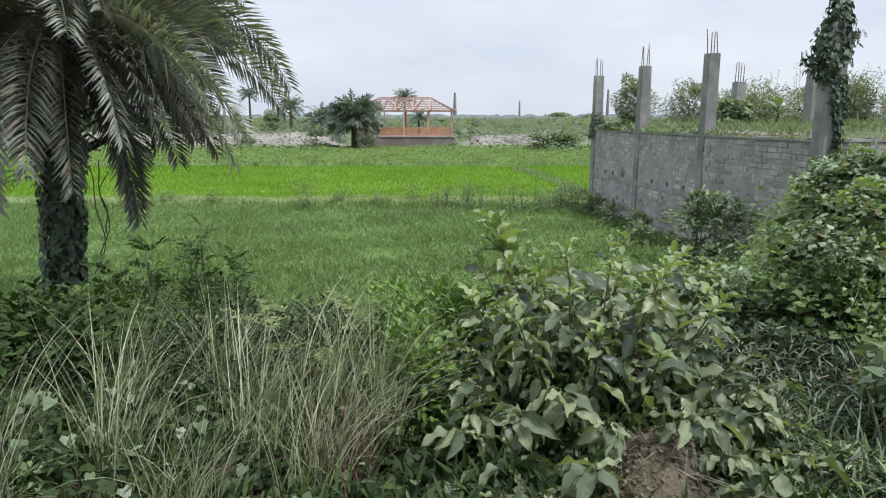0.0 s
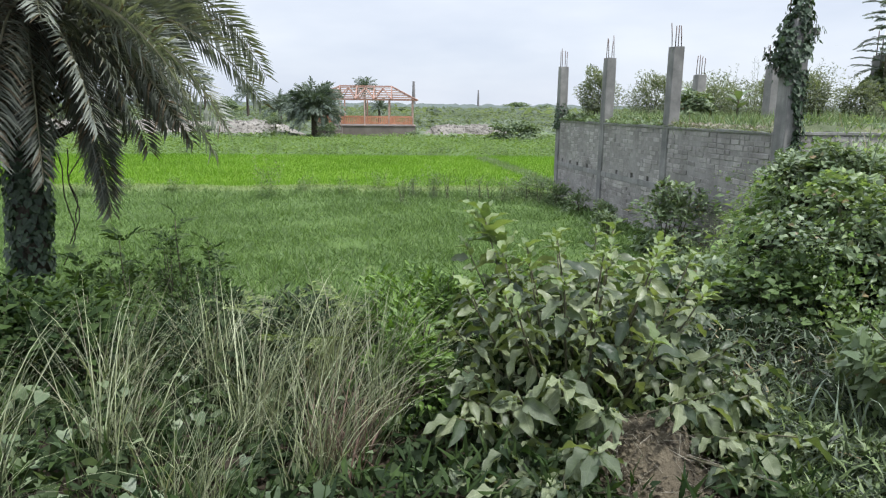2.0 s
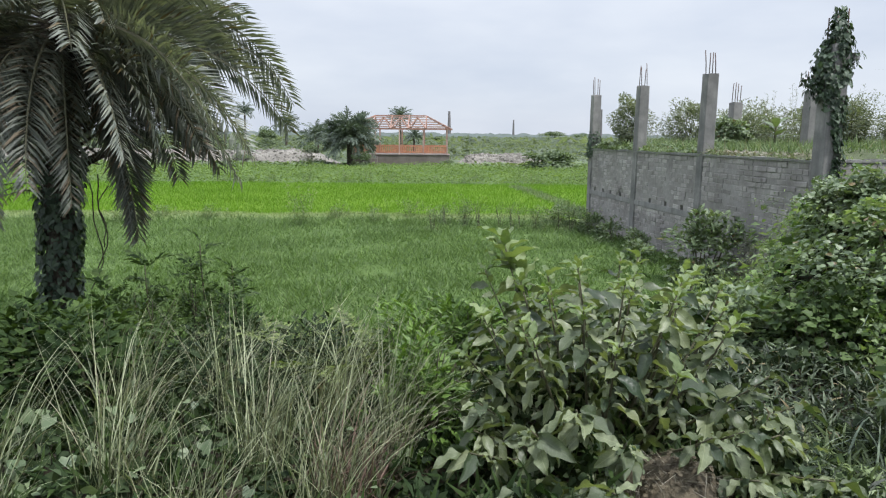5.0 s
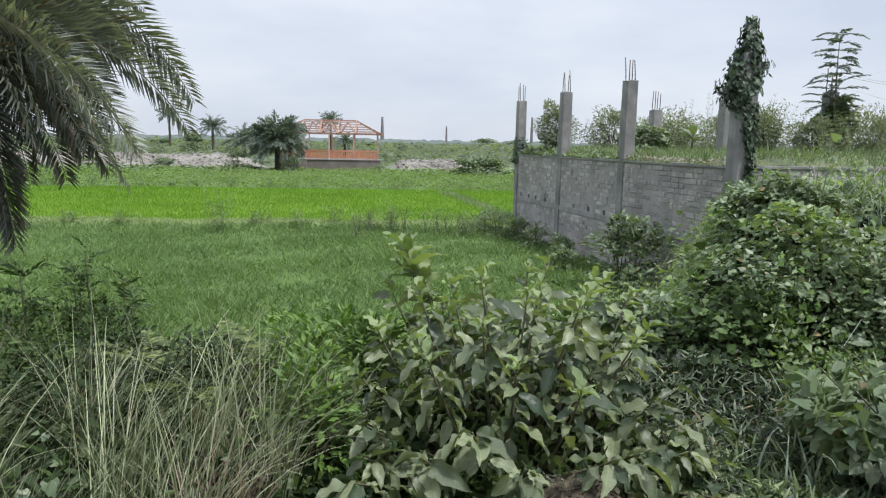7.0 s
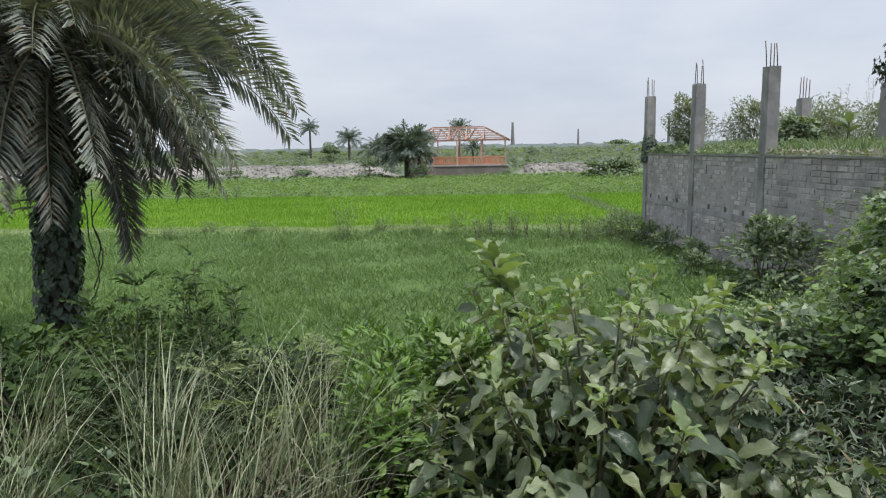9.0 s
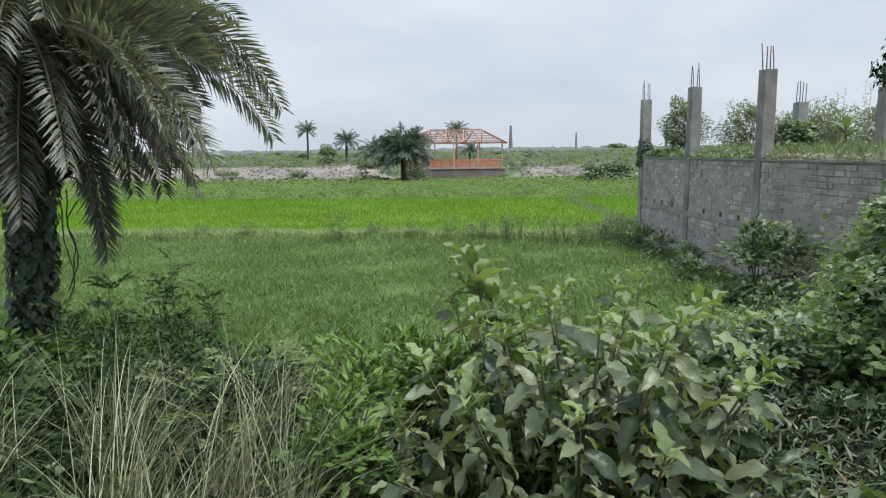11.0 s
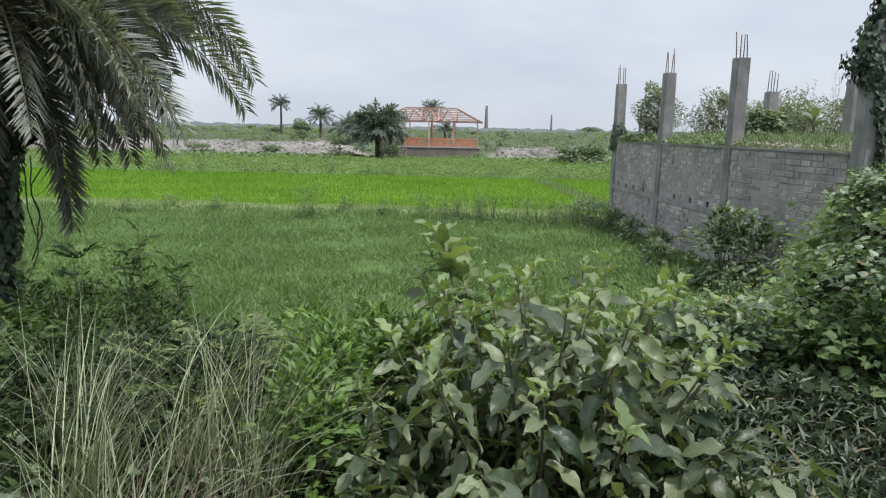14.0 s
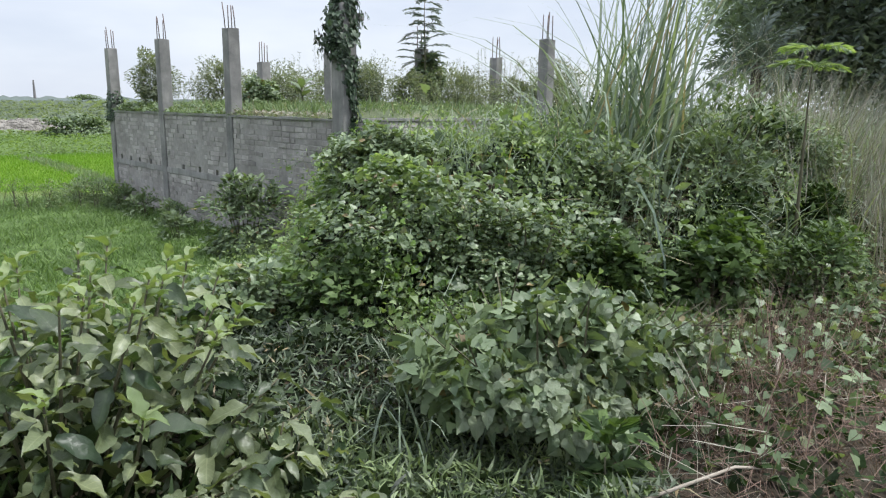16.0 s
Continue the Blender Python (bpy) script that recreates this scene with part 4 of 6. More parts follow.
def leafy_bush(name, center, radii, n, size, mat, label, category="bush", tpl=CARD, stems=7, seed=0.0, group="", kind="", low=-0.55, base=None):
    """A bush of separate leaves round a fan of stems, with an uneven outline."""
    c, rad = np.array(center, float), np.array(radii, float)
    foot = float(ground_z(c[0], c[1])) if base is None else base
    bush = thing(name, (c[0], c[1], foot), label, category, group, kind)
    d = unit(rng.normal(0, 1, (n, 3)))
    d[:, 2] = np.where(d[:, 2] < low + rng.uniform(0, 0.2, n), -d[:, 2], d[:, 2])
    q = rng.uniform(0.1, 1, n) ** 0.42
    P = c + d * rad * (q * lumpy(d, seed))[:, None]
    if foot < 1.7:
        low_z = ground_z(P[:, 0], P[:, 1]) + 0.03
        P[:, 2] = np.where(d[:, 2] < 0.25, low_z + (P[:, 2] - low_z) * rng.uniform(0, 1, n), P[:, 2])
    else:
        low_z = foot + 0.04
    P[:, 2] = np.maximum(P[:, 2], low_z)
    S = size * rng.uniform(0.55, 1.35, n)
    droop = d * 0.9 + rand_dirs(n, -0.1) * 0.8
    part("foliage", scatter(tpl, P, droop, UP * 0.9 + d * 0.7 + rng.normal(0, 0.35, (n, 3)), S), mat, bush)
    lines = []
    for i in range(stems):
        dd = unit(np.array([rng.normal(0, 0.6), rng.normal(0, 0.6), 1.0]))
        tip = c + dd * rad * 0.8
        b = np.array([c[0] + rng.normal(0, 0.12 * rad[0]), c[1] + rng.normal(0, 0.12 * rad[1]), foot - 0.03])
        lines.append(([b, b * 0.5 + tip * 0.5 + np.array([0, 0, 0.1 * rad[2]]), tip], min(0.024, 0.003 + 0.018 * rad[2]), 0.003))
    part("branchwork", limb_mass(lines), M_STEM, bush, kind="stuff")
    return bush


def frond_mesh(base, az, elev, length, bend, pairs, leaflet, width=0.05, twist=0.0, droop=0.25, fill=0.98, roll=0.0, ranks=0.16, sweep=1.0, split=False):
    """A feather leaf: an arching rib with two ranks of narrow leaflets."""
    n = 26
    s = np.linspace(0, 1, n)
    e = np.radians(elev) - np.radians(bend) * s ** 1.25
    a = np.radians(az) + np.radians(twist) * s
    step = np.stack([np.cos(e) * np.cos(a), np.cos(e) * np.sin(a), np.sin(e)], 1) * length / (n - 1)
    spine = np.asarray(base, float) + np.concatenate([np.zeros((1, 3)), np.cumsum(step[:-1], 0)])
    T = unit(step)
    side = unit(np.cross(T, UP + 1e-3))
    nor = np.cross(side, T)
    c, s_ = math.cos(math.radians(roll)), math.sin(math.radians(roll))
    side, nor = c * side + s_ * nor, c * nor - s_ * side
    rib = limb_mass([(spine, 0.016 * length / 2, 0.003)])
    t = np.repeat(np.linspace(0.1, fill, pairs), 2) + rng.normal(0, 0.004, 2 * pairs)
    f = np.clip(t, 0, 1) * (n - 1)
    i = np.minimum(f.astype(int), n - 2)
    w = (f - i)[:, None]
    P = spine[i] * (1 - w) + spine[i + 1] * w
    sg = np.tile([1.0, -1.0], pairs)[:, None]
    Tn, Sn, Nn = T[i], side[i], nor[i]
    D = unit(Tn * (0.55 + 0.5 * t[:, None]) * sweep + sg * Sn * 0.85 + Nn * rng.normal(0.12, ranks, (2 * pairs, 1)) - UP * droop + rng.normal(0, 0.06, (2 * pairs, 3)))
    L = leaflet * (0.35 + 0.65 * np.sin(np.pi * np.clip(t * 0.85 + 0.12, 0, 1))) * rng.uniform(0.85, 1.12, 2 * pairs)
    blade = scatter(LEAFLET, P, D, Nn + 0.4 * sg * Sn, L, width * 4.4 * np.ones(2 * pairs))
    return (rib, blade) if split else join([rib, blade])


def date_palm_near():
    """The palm at the foot of the bank, its trunk wound with ivy and its old fronds hanging."""
    c = np.array([-3.03, 7.62, 2.9])
    palm = thing("date_palm", (-3.24, 7.6, 0.0), "wild date palm with drooping grey-green fronds, ivy-clad trunk", "palm tree")
    zs = np.linspace(-0.1, 2.95, 28)
    rad = 0.13 + 0.015 * np.sin(zs * 21) + 0.06 * ss(1.4, 2.2, zs) + 0.05 * (1 - ss(0.0, 0.5, zs))
    tube_mesh("trunk", [(-3.25 + 0.07 * z + 0.02 * math.sin(2 * z), 7.6, z) for z in zs], rad, M_BARK, palm, 14)
    # azimuth, rise, length, droop and roll of the long outer fronds
    given = [(18, 17, 2.25, 87, 62), (8, 3, 2.22, 69, 66), (-25, -5, 2.45, 53, 55), (-26, -12, 2.4, 50, 60), (0, -27, 1.55, 45, 70), (-9, -22, 1.85, 47, 64),
             (-36, -13, 1.66, 62, 45), (-82, -44, 1.2, 56, 5), (-51, -10, 2.0, 60, 35), (-23, -54, 1.9, 35, 88), (-142, -20, 1.5, 50, -40), (-108, -50, 1.12, 36, -15), (41, 38, 1.85, 76, 55), (40, -37, 1.6, 45, 70), (-20, -52, 1.75, 38, -70), (-128, -34, 1.1, 45, -20), (-150, -40, 1.1, 40, -60), (178, -26, 1.35, 45, 65), (160, -36, 1.2, 40, -70), (-165, -8, 1.9, 62, 60), (-120, -12, 1.5, 66, -30), (-96, -16, 1.25, 62, 8)]
    given += [(az + rng.normal(0, 5), el + rng.uniform(4, 9), 0.93 * ln, bd + 4, -roll if k % 2 else roll) for k, (az, el, ln, bd, roll) in enumerate(given[:7])]
    total = 92
    for i in range(total):
        f = i / total
        az = 137.508 * i + rng.normal(0, 6)
        el = 86 - 118 * f ** 1.1 + rng.normal(0, 6)
        ln = 2.25 - 0.45 * f + rng.normal(0, 0.1)
        turn = abs((az + 180) % 360 - 180)
        if turn < 55 and el < 38:
            ln *= 0.74
        given.append((az, el, ln, 84 - 26 * f + rng.normal(0, 6), 60 * math.cos(math.radians(az)) + rng.normal(0, 22)))
    for az, el, ln, bd, roll in given:
        a = math.radians(az)
        b = c + np.array([0.1 * math.cos(a), 0.1 * math.sin(a), 0.1 + 0.25 * (el + 40) / 120])
        rib, blade = frond_mesh(b, az, el, ln, bd, 80, 0.33, 0.0112, rng.normal(0, 4), 0.03, 0.98, roll, 0.16, split=True)
        frond = part("frond", rib, M_RIB, palm)
        # fronds that start low get the darker, drier leaflets
        part("foliage", blade, M_PALM_DARK if el < -13 else M_PALM, frond)
    for i in range(22):
        az = 137.508 * i + 20
        part("old_frond", frond_mesh((-3.08 + 0.12 * math.cos(math.radians(az)), 7.61 + 0.12 * math.sin(math.radians(az)), 2.55 + rng.uniform(0, 0.3)), az, rng.uniform(-50, -10), rng.uniform(0.6, 0.95), 62, 34, 0.24, 0.011, rng.normal(0, 6), 0.1, 0.98, rng.normal(0, 40), 0.3), M_PALM_DARK, palm, "old dark hanging frond")
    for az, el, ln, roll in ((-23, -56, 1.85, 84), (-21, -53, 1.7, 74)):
        part("old_frond", frond_mesh(c + np.array([0.1, -0.05, 0.05]), az, el, ln, 35, 66, 0.3, 0.013, 0, 0.05, 0.98, roll, 0.25), M_PALM_DARK, palm, "old dark hanging frond")
    for az in (150, 172, 195, 215, 238):
        part("dead_frond", frond_mesh((-3.22, 7.5, 1.75 + rng.uniform(-0.2, 0.2)), az, rng.uniform(-15, 25), rng.uniform(0.6, 1.0), 70, 9, 0.14, 0.008, 5, 0.3), M_DRY, palm, "withered brown frond")
    tube_mesh("heart", [(-3.04, 7.62, 2.8), (-3.03, 7.62, 3.15), (-3.02, 7.62, 3.5)], [0.2, 0.15, 0.03], M_BARK, palm, 9)
    lines = []
    for i in range(46):
        a, z = rng.uniform(0, 2 * math.pi), rng.uniform(1.8, 2.6)
        b = np.array([-3.1 + 0.2 * math.cos(a), 7.6 + 0.2 * math.sin(a), z])
        o = np.array([math.cos(a), math.sin(a), 0])
        lines.append(([b, b + o * 0.16 + UP * 0.08, b + o * 0.3 + UP * rng.uniform(-0.05, 0.2)], 0.022, 0.008))
    part("leaf_base_ruff", limb_mass(lines), M_BARK, palm, "cut grey leaf bases", kind="stuff")
    n = 1700
    a, z = rng.uniform(0, 2 * math.pi, n), rng.uniform(0.0, 2.0, n) ** 1.0
    o = np.stack([np.cos(a), np.sin(a), np.zeros(n)], 1)
    P = np.stack([-3.25 + 0.07 * z, 7.6 + 0 * z, z], 1) + o * (0.14 + rng.uniform(0, 0.06, n) + 0.05 * ss(1.4, 2.0, z))[:, None]
    part("ivy", scatter(HEART, P, o * 0.5 - UP + rng.normal(0, 0.4, (n, 3)), o + UP * 0.2, rng.uniform(0.035, 0.08, n)), M_IVY, palm, "dark green clinging ivy")
    for x, y, top, low, sway in ((-2.82, 7.45, 1.75, 0.75, 0.1), (-2.72, 7.42, 1.8, 0.95, 0.06), (-2.62, 7.4, 1.7, 1.15, -0.05)):
        pts = [(x + sway * math.sin(3 * t) + 0.035 * math.sin(9 * t + 4 * x), y, top + (low - top) * t) for t in np.linspace(0, 1, 9)]
        tube_mesh("hanging_vine", pts, 0.0055, M_BARK, palm, 5)
    return palm


date_palm_near()


def far_palm(x, y, crown_z, r, foot, label, fronds=26):
    palm = thing("date_palm", (x, y, foot), label, "palm tree", "distant palms")
    tube_mesh("trunk", [(x, y, z) for z in np.linspace(foot - 0.2, crown_z, 8)], np.linspace(0.26, 0.2, 8) * max(0.5, r / 2.4), M_BARK, palm, 8)
    bits = []
    for i in range(fronds):
        az = 360 * i * 0.382 + rng.normal(0, 10)
        el = 84 - 98 * (i / fronds) + rng.normal(0, 6)
        bits.append(frond_mesh((x, y, crown_z), az, el, r * rng.uniform(0.95, 1.2), rng.uniform(45, 88), 30, 0.3 * r, 0.02 * r, 0, 0.2, 0.98, rng.normal(0, 40), 0.3))
    part("crown", join(bits), M_PALM_HAZED, palm)


far_palm(-5.95, 50.2, 2.0, 2.1, 0.0, "bushy date palm beside a pavilion", 90)
far_palm(-11.7, 70, 2.0, 1.9, 0.0, "small date palm among scrub")
far_palm(-3.74, 75, 4.1, 1.35, 0.0, "slim date palm behind a pavilion")
far_palm(-1.9, 65, 2.1, 1.1, 0.0, "small date palm behind a pavilion")
far_palm(-25.7, 120, 4.0, 2.5, 0.0, "date palm among distant scrub")
far_palm(-41, 150, 6.9, 2.4, 0.0, "tall slim date palm in distant scrub")

for x, y, rx, rz, n, lab in ((-26.3, 110, 2.6, 2.0, 1500, "round leafy tree among scrub"), (-43.5, 152, 2.8, 1.2, 700, "low dark bush under a palm"), (66, 400, 9, 3.2, 700, "round dark tree on the horizon"),
                             (82, 400, 6, 2.6, 500, "round dark tree on the horizon"), (-8.6, 50.0, 1.0, 1.0, 900, "dense green bush on rubble"), (-5.0, 48.9, 1.0, 0.6, 900, "olive bush before a pavilion"),
                             (7.8, 47.5, 2.1, 0.75, 1400, "broad blue-green bush at a field edge"), (0.9, 50.8, 0.8, 0.3, 400, "weedy bush at a plinth"), (-14, 52, 1.2, 0.5, 500, "weedy bush on rubble"), (-19, 50.8, 1.3, 0.55, 500, "weedy bush on rubble")):
    leafy_bush("bush", (x, y, rz * 0.75), (rx, rx * 0.8, rz), int(2.6 * n), 0.07 * rx, M_BUSHY, lab, "bush", seed=x)

# a narrow grassy bund across the end of the rice, and weeds along the main one
u = rng.uniform(0, 1, 1800)
X, Y = 3.55 + 0.95 * u ** 0.7 + rng.normal(0, 0.14, len(u)), 31.0 - 10.0 * u
grass_stuff("cross_bund_grass", X, Y, ground_z(X, Y), rng.uniform(0.1, 0.22, len(X)), rng.uniform(0.015, 0.03, len(X)), M_ROUGH, "pale grass on a narrow bund across rice", "grass", 0.5)
for i in range(10):
    x, y, r = 0.2 + 3.4 * ((0.618 * i) % 1), 16.9 + 1.3 * ((0.38 * i) % 1), rng.uniform(0.2, 0.36)
    leafy_bush("bund_weed", (x, y, 0.16 + 0.5 * r), (r, r, rng.uniform(0.24, 0.42)), 420, 0.045, (M_ROUGH, M_FIELD, M_BUSHY)[i % 3], "low weedy bush on a field bund", "weed", LEAFLET, 5, x, "weeds along the bund", low=-0.95)

X, Y = field_points(-14, 3.7, 17.8, 18.45, 9000)
sparse = rng.uniform(0, 1, len(X)) < 0.16 + 0.4 * ss(-3.5, 1.5, X) * (ripple(1.1 * X, 1.3 * Y) > 0.1)
X, Y = X[sparse], Y[sparse]
grass_stuff("ditch_weeds", X, Y, ground_z(X, Y) - 0.02, rng.uniform(0.08, 0.24, len(X)) * (1 + 0.4 * ripple(1.3 * X, 2 * Y)), rng.uniform(0.012, 0.026, len(X)), M_FIELD, "dark green weeds in a shallow ditch", "weed", 0.6)

# weeds standing along the field edges
spots = [(-3.0, 17.9, 1.05), (-1.3, 18.3, 0.5), (1.0, 18.0, 0.75), (2.7, 17.2, 0.6), (3.2, 17.9, 0.6), (-5.4, 18.5, 0.4), (-0.4, 18.8, 0.45), (3.6, 16.6, 0.65), (0.4, 18.4, 0.5), (-7.6, 18.2, 0.4), (-6.6, 18.7, 0.3), (-2.2, 18.6, 0.4)]
spots += [(x + rng.uniform(-0.5, 0.5), 33.0 + rng.uniform(-0.2, 0.6), rng.uniform(0.35, 0.8)) for x in np.linspace(-14, 8, 17)]


def weed_stalk(x, y, h):
    w = thing("field_weed", (x, y, float(ground_z(x, y))), "upright leafy weed on a field bund", "weed", "weeds along the bund")
    lines, P, D = [], [], []
    z0 = float(ground_z(x, y))
    for i in range(14):
        b = np.array([x + rng.normal(0, 0.17), y + rng.normal(0, 0.12), z0 - 0.02])
        d = unit(np.array([rng.normal(0, 0.25), rng.normal(0, 0.25), 1.0]))
        L = h * rng.uniform(0.6, 1.1)
        lines.append(([b, b + d * L * 0.5, b + d * L + np.array([rng.normal(0, 0.03), 0, 0])], 0.004, 0.002))
        for t in np.linspace(0.15, 1, 22):
            P.append(b + d * L * t + rng.normal(0, 0.03, 3))
            D.append(rand_dirs(1, 0.35)[0])
    part("stalkwork", limb_mass(lines), M_ROUGH, w, kind="stuff")
    n = len(P)
    part("foliage", scatter(LEAFLET, np.array(P), np.array(D), UP + rng.normal(0, 0.3, (n, 3)), rng.uniform(0.04, 0.1, n) * (0.6 + 0.5 * h), 0.07 * (0.6 + 0.5 * h) * np.ones(n)), M_ROUGH, w, kind="stuff")


for x, y, h in spots:
    weed_stalk(x, y, h)
clump_field("rubble_weeds", -60, -7.2, 49.0, 51.4, 150, 9000, 0.16, 0.3, M_BUSHY, "low weeds at the foot of a rubble bank", 0.8)
clump_field("bank_foot_weeds", 1.2, 12, 49.6, 52.4, 46, 3600, 0.16, 0.32, M_ROUGH, "pale low weeds below a rubble bank", 0.8)

# ---- inside the walled plot ----
X0, Y0 = rng.uniform(0.2, R_E - 0.2, 26000), rng.uniform(K_S + 0.2, K_N - 0.2, 26000)
X, Y = C0[0] + X0 * A2[0] + Y0 * U2[0], C0[1] + X0 * A2[1] + Y0 * U2[1]
grass_stuff("plot_grass", X, Y, plot_z(X, Y) - 0.05, rng.uniform(0.08, 0.26, len(X)), rng.uniform(0.01, 0.02, len(X)), M_ROUGH, "rough grass on a walled earth fill", "grass", 0.5)
n = 3000
r, k = rng.uniform(0.05, 0.5, n) ** 1.3, K_N - 5.6 * rng.uniform(0, 1, n) ** 1.6
P = np.stack([C0[0] + r * A2[0] + k * U2[0], C0[1] + r * A2[1] + k * U2[1], 1.86 + 0.16 * rng.uniform(0, 1, n) * ss(-0.1, 0.3, r)], 1)
P[:, 2] += 0.05
single("wall_top_creeper", scatter(HEART, P, rand_dirs(n, -0.2), UP + rng.normal(0, 0.5, (n, 3)), rng.uniform(0.03, 0.06, n)), M_VINE, "creeping vine along the wall top", "vine", "stuff")

n = 300
r, k = rng.uniform(0.02, 0.3, n), K_S + 0.2 + 2.7 * rng.uniform(0, 1, n) ** 0.8
P = np.stack([C0[0] + r * A2[0] + k * U2[0], C0[1] + r * A2[1] + k * U2[1], 1.91 + 0.07 * rng.uniform(0, 1, n)], 1)
single("dead_creeper", scatter(HEART, P, rand_dirs(n, -0.2), UP + rng.normal(0, 0.6, (n, 3)), rng.uniform(0.03, 0.06, n)), M_DRY, "withered pale creeper leaves along the wall top", "vine", "stuff")

n = 1100
k = rng.uniform(K_S + 0.1, K_N - 0.1, n)
P = np.stack([C0[0] + 0.05 * A2[0] + k * U2[0], C0[1] + 0.05 * A2[1] + k * U2[1], np.full(n, 1.87)], 1)
thick = 0.55 + 0.45 * np.sin(2.3 * k) * np.sin(5.1 * k + 1)
out = -np.stack([np.full(n, A2[0]), np.full(n, A2[1]), np.zeros(n)], 1) * rng.uniform(-0.4, 0.8, (n, 1)) + rng.normal(0, 0.3, (n, 3)) * np.array([1, 1, 0])
single("wall_top_grass", blades(P, rng.uniform(0.12, 0.4, n) * thick, out, 0.008, 1.2 * rng.uniform(0.4, 1.5, n), 4), M_ROUGH, "ragged grass hanging over a wall top", "grass", "stuff")
for (x, y), (rx, rz), n, mat, lab in (((4.72, 17.2), (0.55, 0.7), 2600, M_BUSHY, "round leafy bush behind a wall"), ((7.7, 18.3), (1.2, 0.65), 1700, M_BUSHY, "pale green bush in rough grass"),
                                      ((6.2, 15.2), (0.5, 0.36), 1300, M_DARKLEAF, "dark bush under a concrete column"), ((8.1, 16.0), (0.9, 0.6), 1500, M_BUSHY, "tangled pale bush in rough grass"),
                                      ((8.86, 13.4), (0.36, 0.66), 2200, M_DARKLEAF, "dark creeper round a concrete column"), ((10.3, 14.2), (0.9, 0.6), 1300, M_BUSHY, "tangled green bush in rough grass"),
                                      ((11.5, 12.4), (0.9, 0.7), 1300, M_BUSHY, "tangled green bush in rough grass"), ((9.3, 16.6), (1.2, 0.7), 1500, M_BUSHY, "pale green bush in rough grass"),
                                      ((6.15, 17.3), (0.8, 0.66), 2300, M_BUSHY, "pale tangled bush in rough grass"), ((7.7, 13.8), (0.5, 0.5), 1500, M_BUSHY, "tangled green bush in rough grass"), ((8.25, 13.1), (0.42, 0.44), 1300, M_BUSHY, "tangled green bush in rough grass"), ((7.2, 16.6), (0.7, 0.45), 1700, M_BUSHY, "pale tangled bush in rough grass"), ((8.2, 15.0), (0.7, 0.5), 1900, M_BUSHY, "pale tangled bush in rough grass"),
                                      ((9.9, 13.6), (0.7, 0.45), 1700, M_BUSHY, "pale tangled bush in rough grass"), ((10.9, 12.9), (0.7, 0.42), 1700, M_BUSHY, "pale tangled bush in rough grass"), ((12.3, 13.4), (0.8, 0.5), 1700, M_BUSHY, "pale tangled bush in rough grass")):
    leafy_bush("plot_bush", (x, y, 2.0 + rz * 0.7), (rx, rx, rz), int(1.9 * n), 0.066, M_PALEBUSH if mat is M_BUSHY else M_VINE, lab, "bush", LEAFLET if mat is not M_DARKLEAF else HEART, seed=x, base=1.9, low=-0.95)


def feather_weeds(name, pts, h, label):
    """Tall thin weeds with loose plumes."""
    w = thing(name, (pts[0][0], pts[0][1], 1.9), label, "weed", "tall weeds in the plot")
    lines, P, D = [], [], []
    for x, y in pts:
        for i in range(8):
            b = np.array([x + rng.normal(0, 0.2), y + rng.normal(0, 0.15), 1.9])
            d = unit(np.array([rng.normal(0, 0.28), rng.normal(0, 0.28), 1.0]))
            L = h * rng.uniform(0.45, 1.1)
            lines.append(([b, b + d * L * 0.5, b + d * L], 0.004, 0.0015))
            for t in np.linspace(0.15, 1, 60):
                P.append(b + d * L * t + rng.normal(0, 0.045, 3) * (1.15 - t))
                D.append(unit(rand_dirs(1, 0.5)[0]))
    part("stalkwork", limb_mass(lines), M_STEM, w, kind="stuff")
    n = len(P)
    part("plumage", scatter(LEAFLET, np.array(P), np.array(D), UP + rng.normal(0, 0.3, (n, 3)), rng.uniform(0.03, 0.1, n), 0.03), M_PALEBUSH, w, kind="stuff")


feather_weeds("tall_weed", [(7.4, 15.4), (7.9, 15.9), (8.4, 15.0), (8.0, 14.6)], 1.25, "tall feathery pale weeds")
feather_weeds("tall_weed", [(9.6, 14.6), (10.1, 13.9), (9.9, 13.2)], 1.2, "tall feathery pale weeds")
feather_weeds("tall_weed", [(10.2, 12.6), (10.8, 12.9), (11.8, 13.2), (12.4, 12.8), (11.2, 11.6)], 1.3, "tall thin brushy weeds")
feather_weeds("tall_weed", [(6.0, 17.4), (6.9, 17.7), (7.5, 17.0)], 1.0, "tall thin brushy weeds")


def rosette(x, y, z, n, length, label):
    p = thing("broadleaf_plant", (x, y, z), label, "plant")
    for i in range(n):
        a = i * 2.4
        D = unit(np.array([[math.cos(a), math.sin(a), 0.7 + 0.5 * i / n]]))
        part("leaf", scatter(leaf_shape(0.3, 5, 0.1, 0.5), np.array([[x, y, z + 0.25 + 0.03 * i]]), D, np.array([[0, 0, 1.0]]), [length]), M_BUSHY, p)
    tube_mesh("stalk", [(x, y, z - 0.05), (x, y, z + 0.3 + 0.03 * n)], [0.03, 0.015], M_STEM, p)


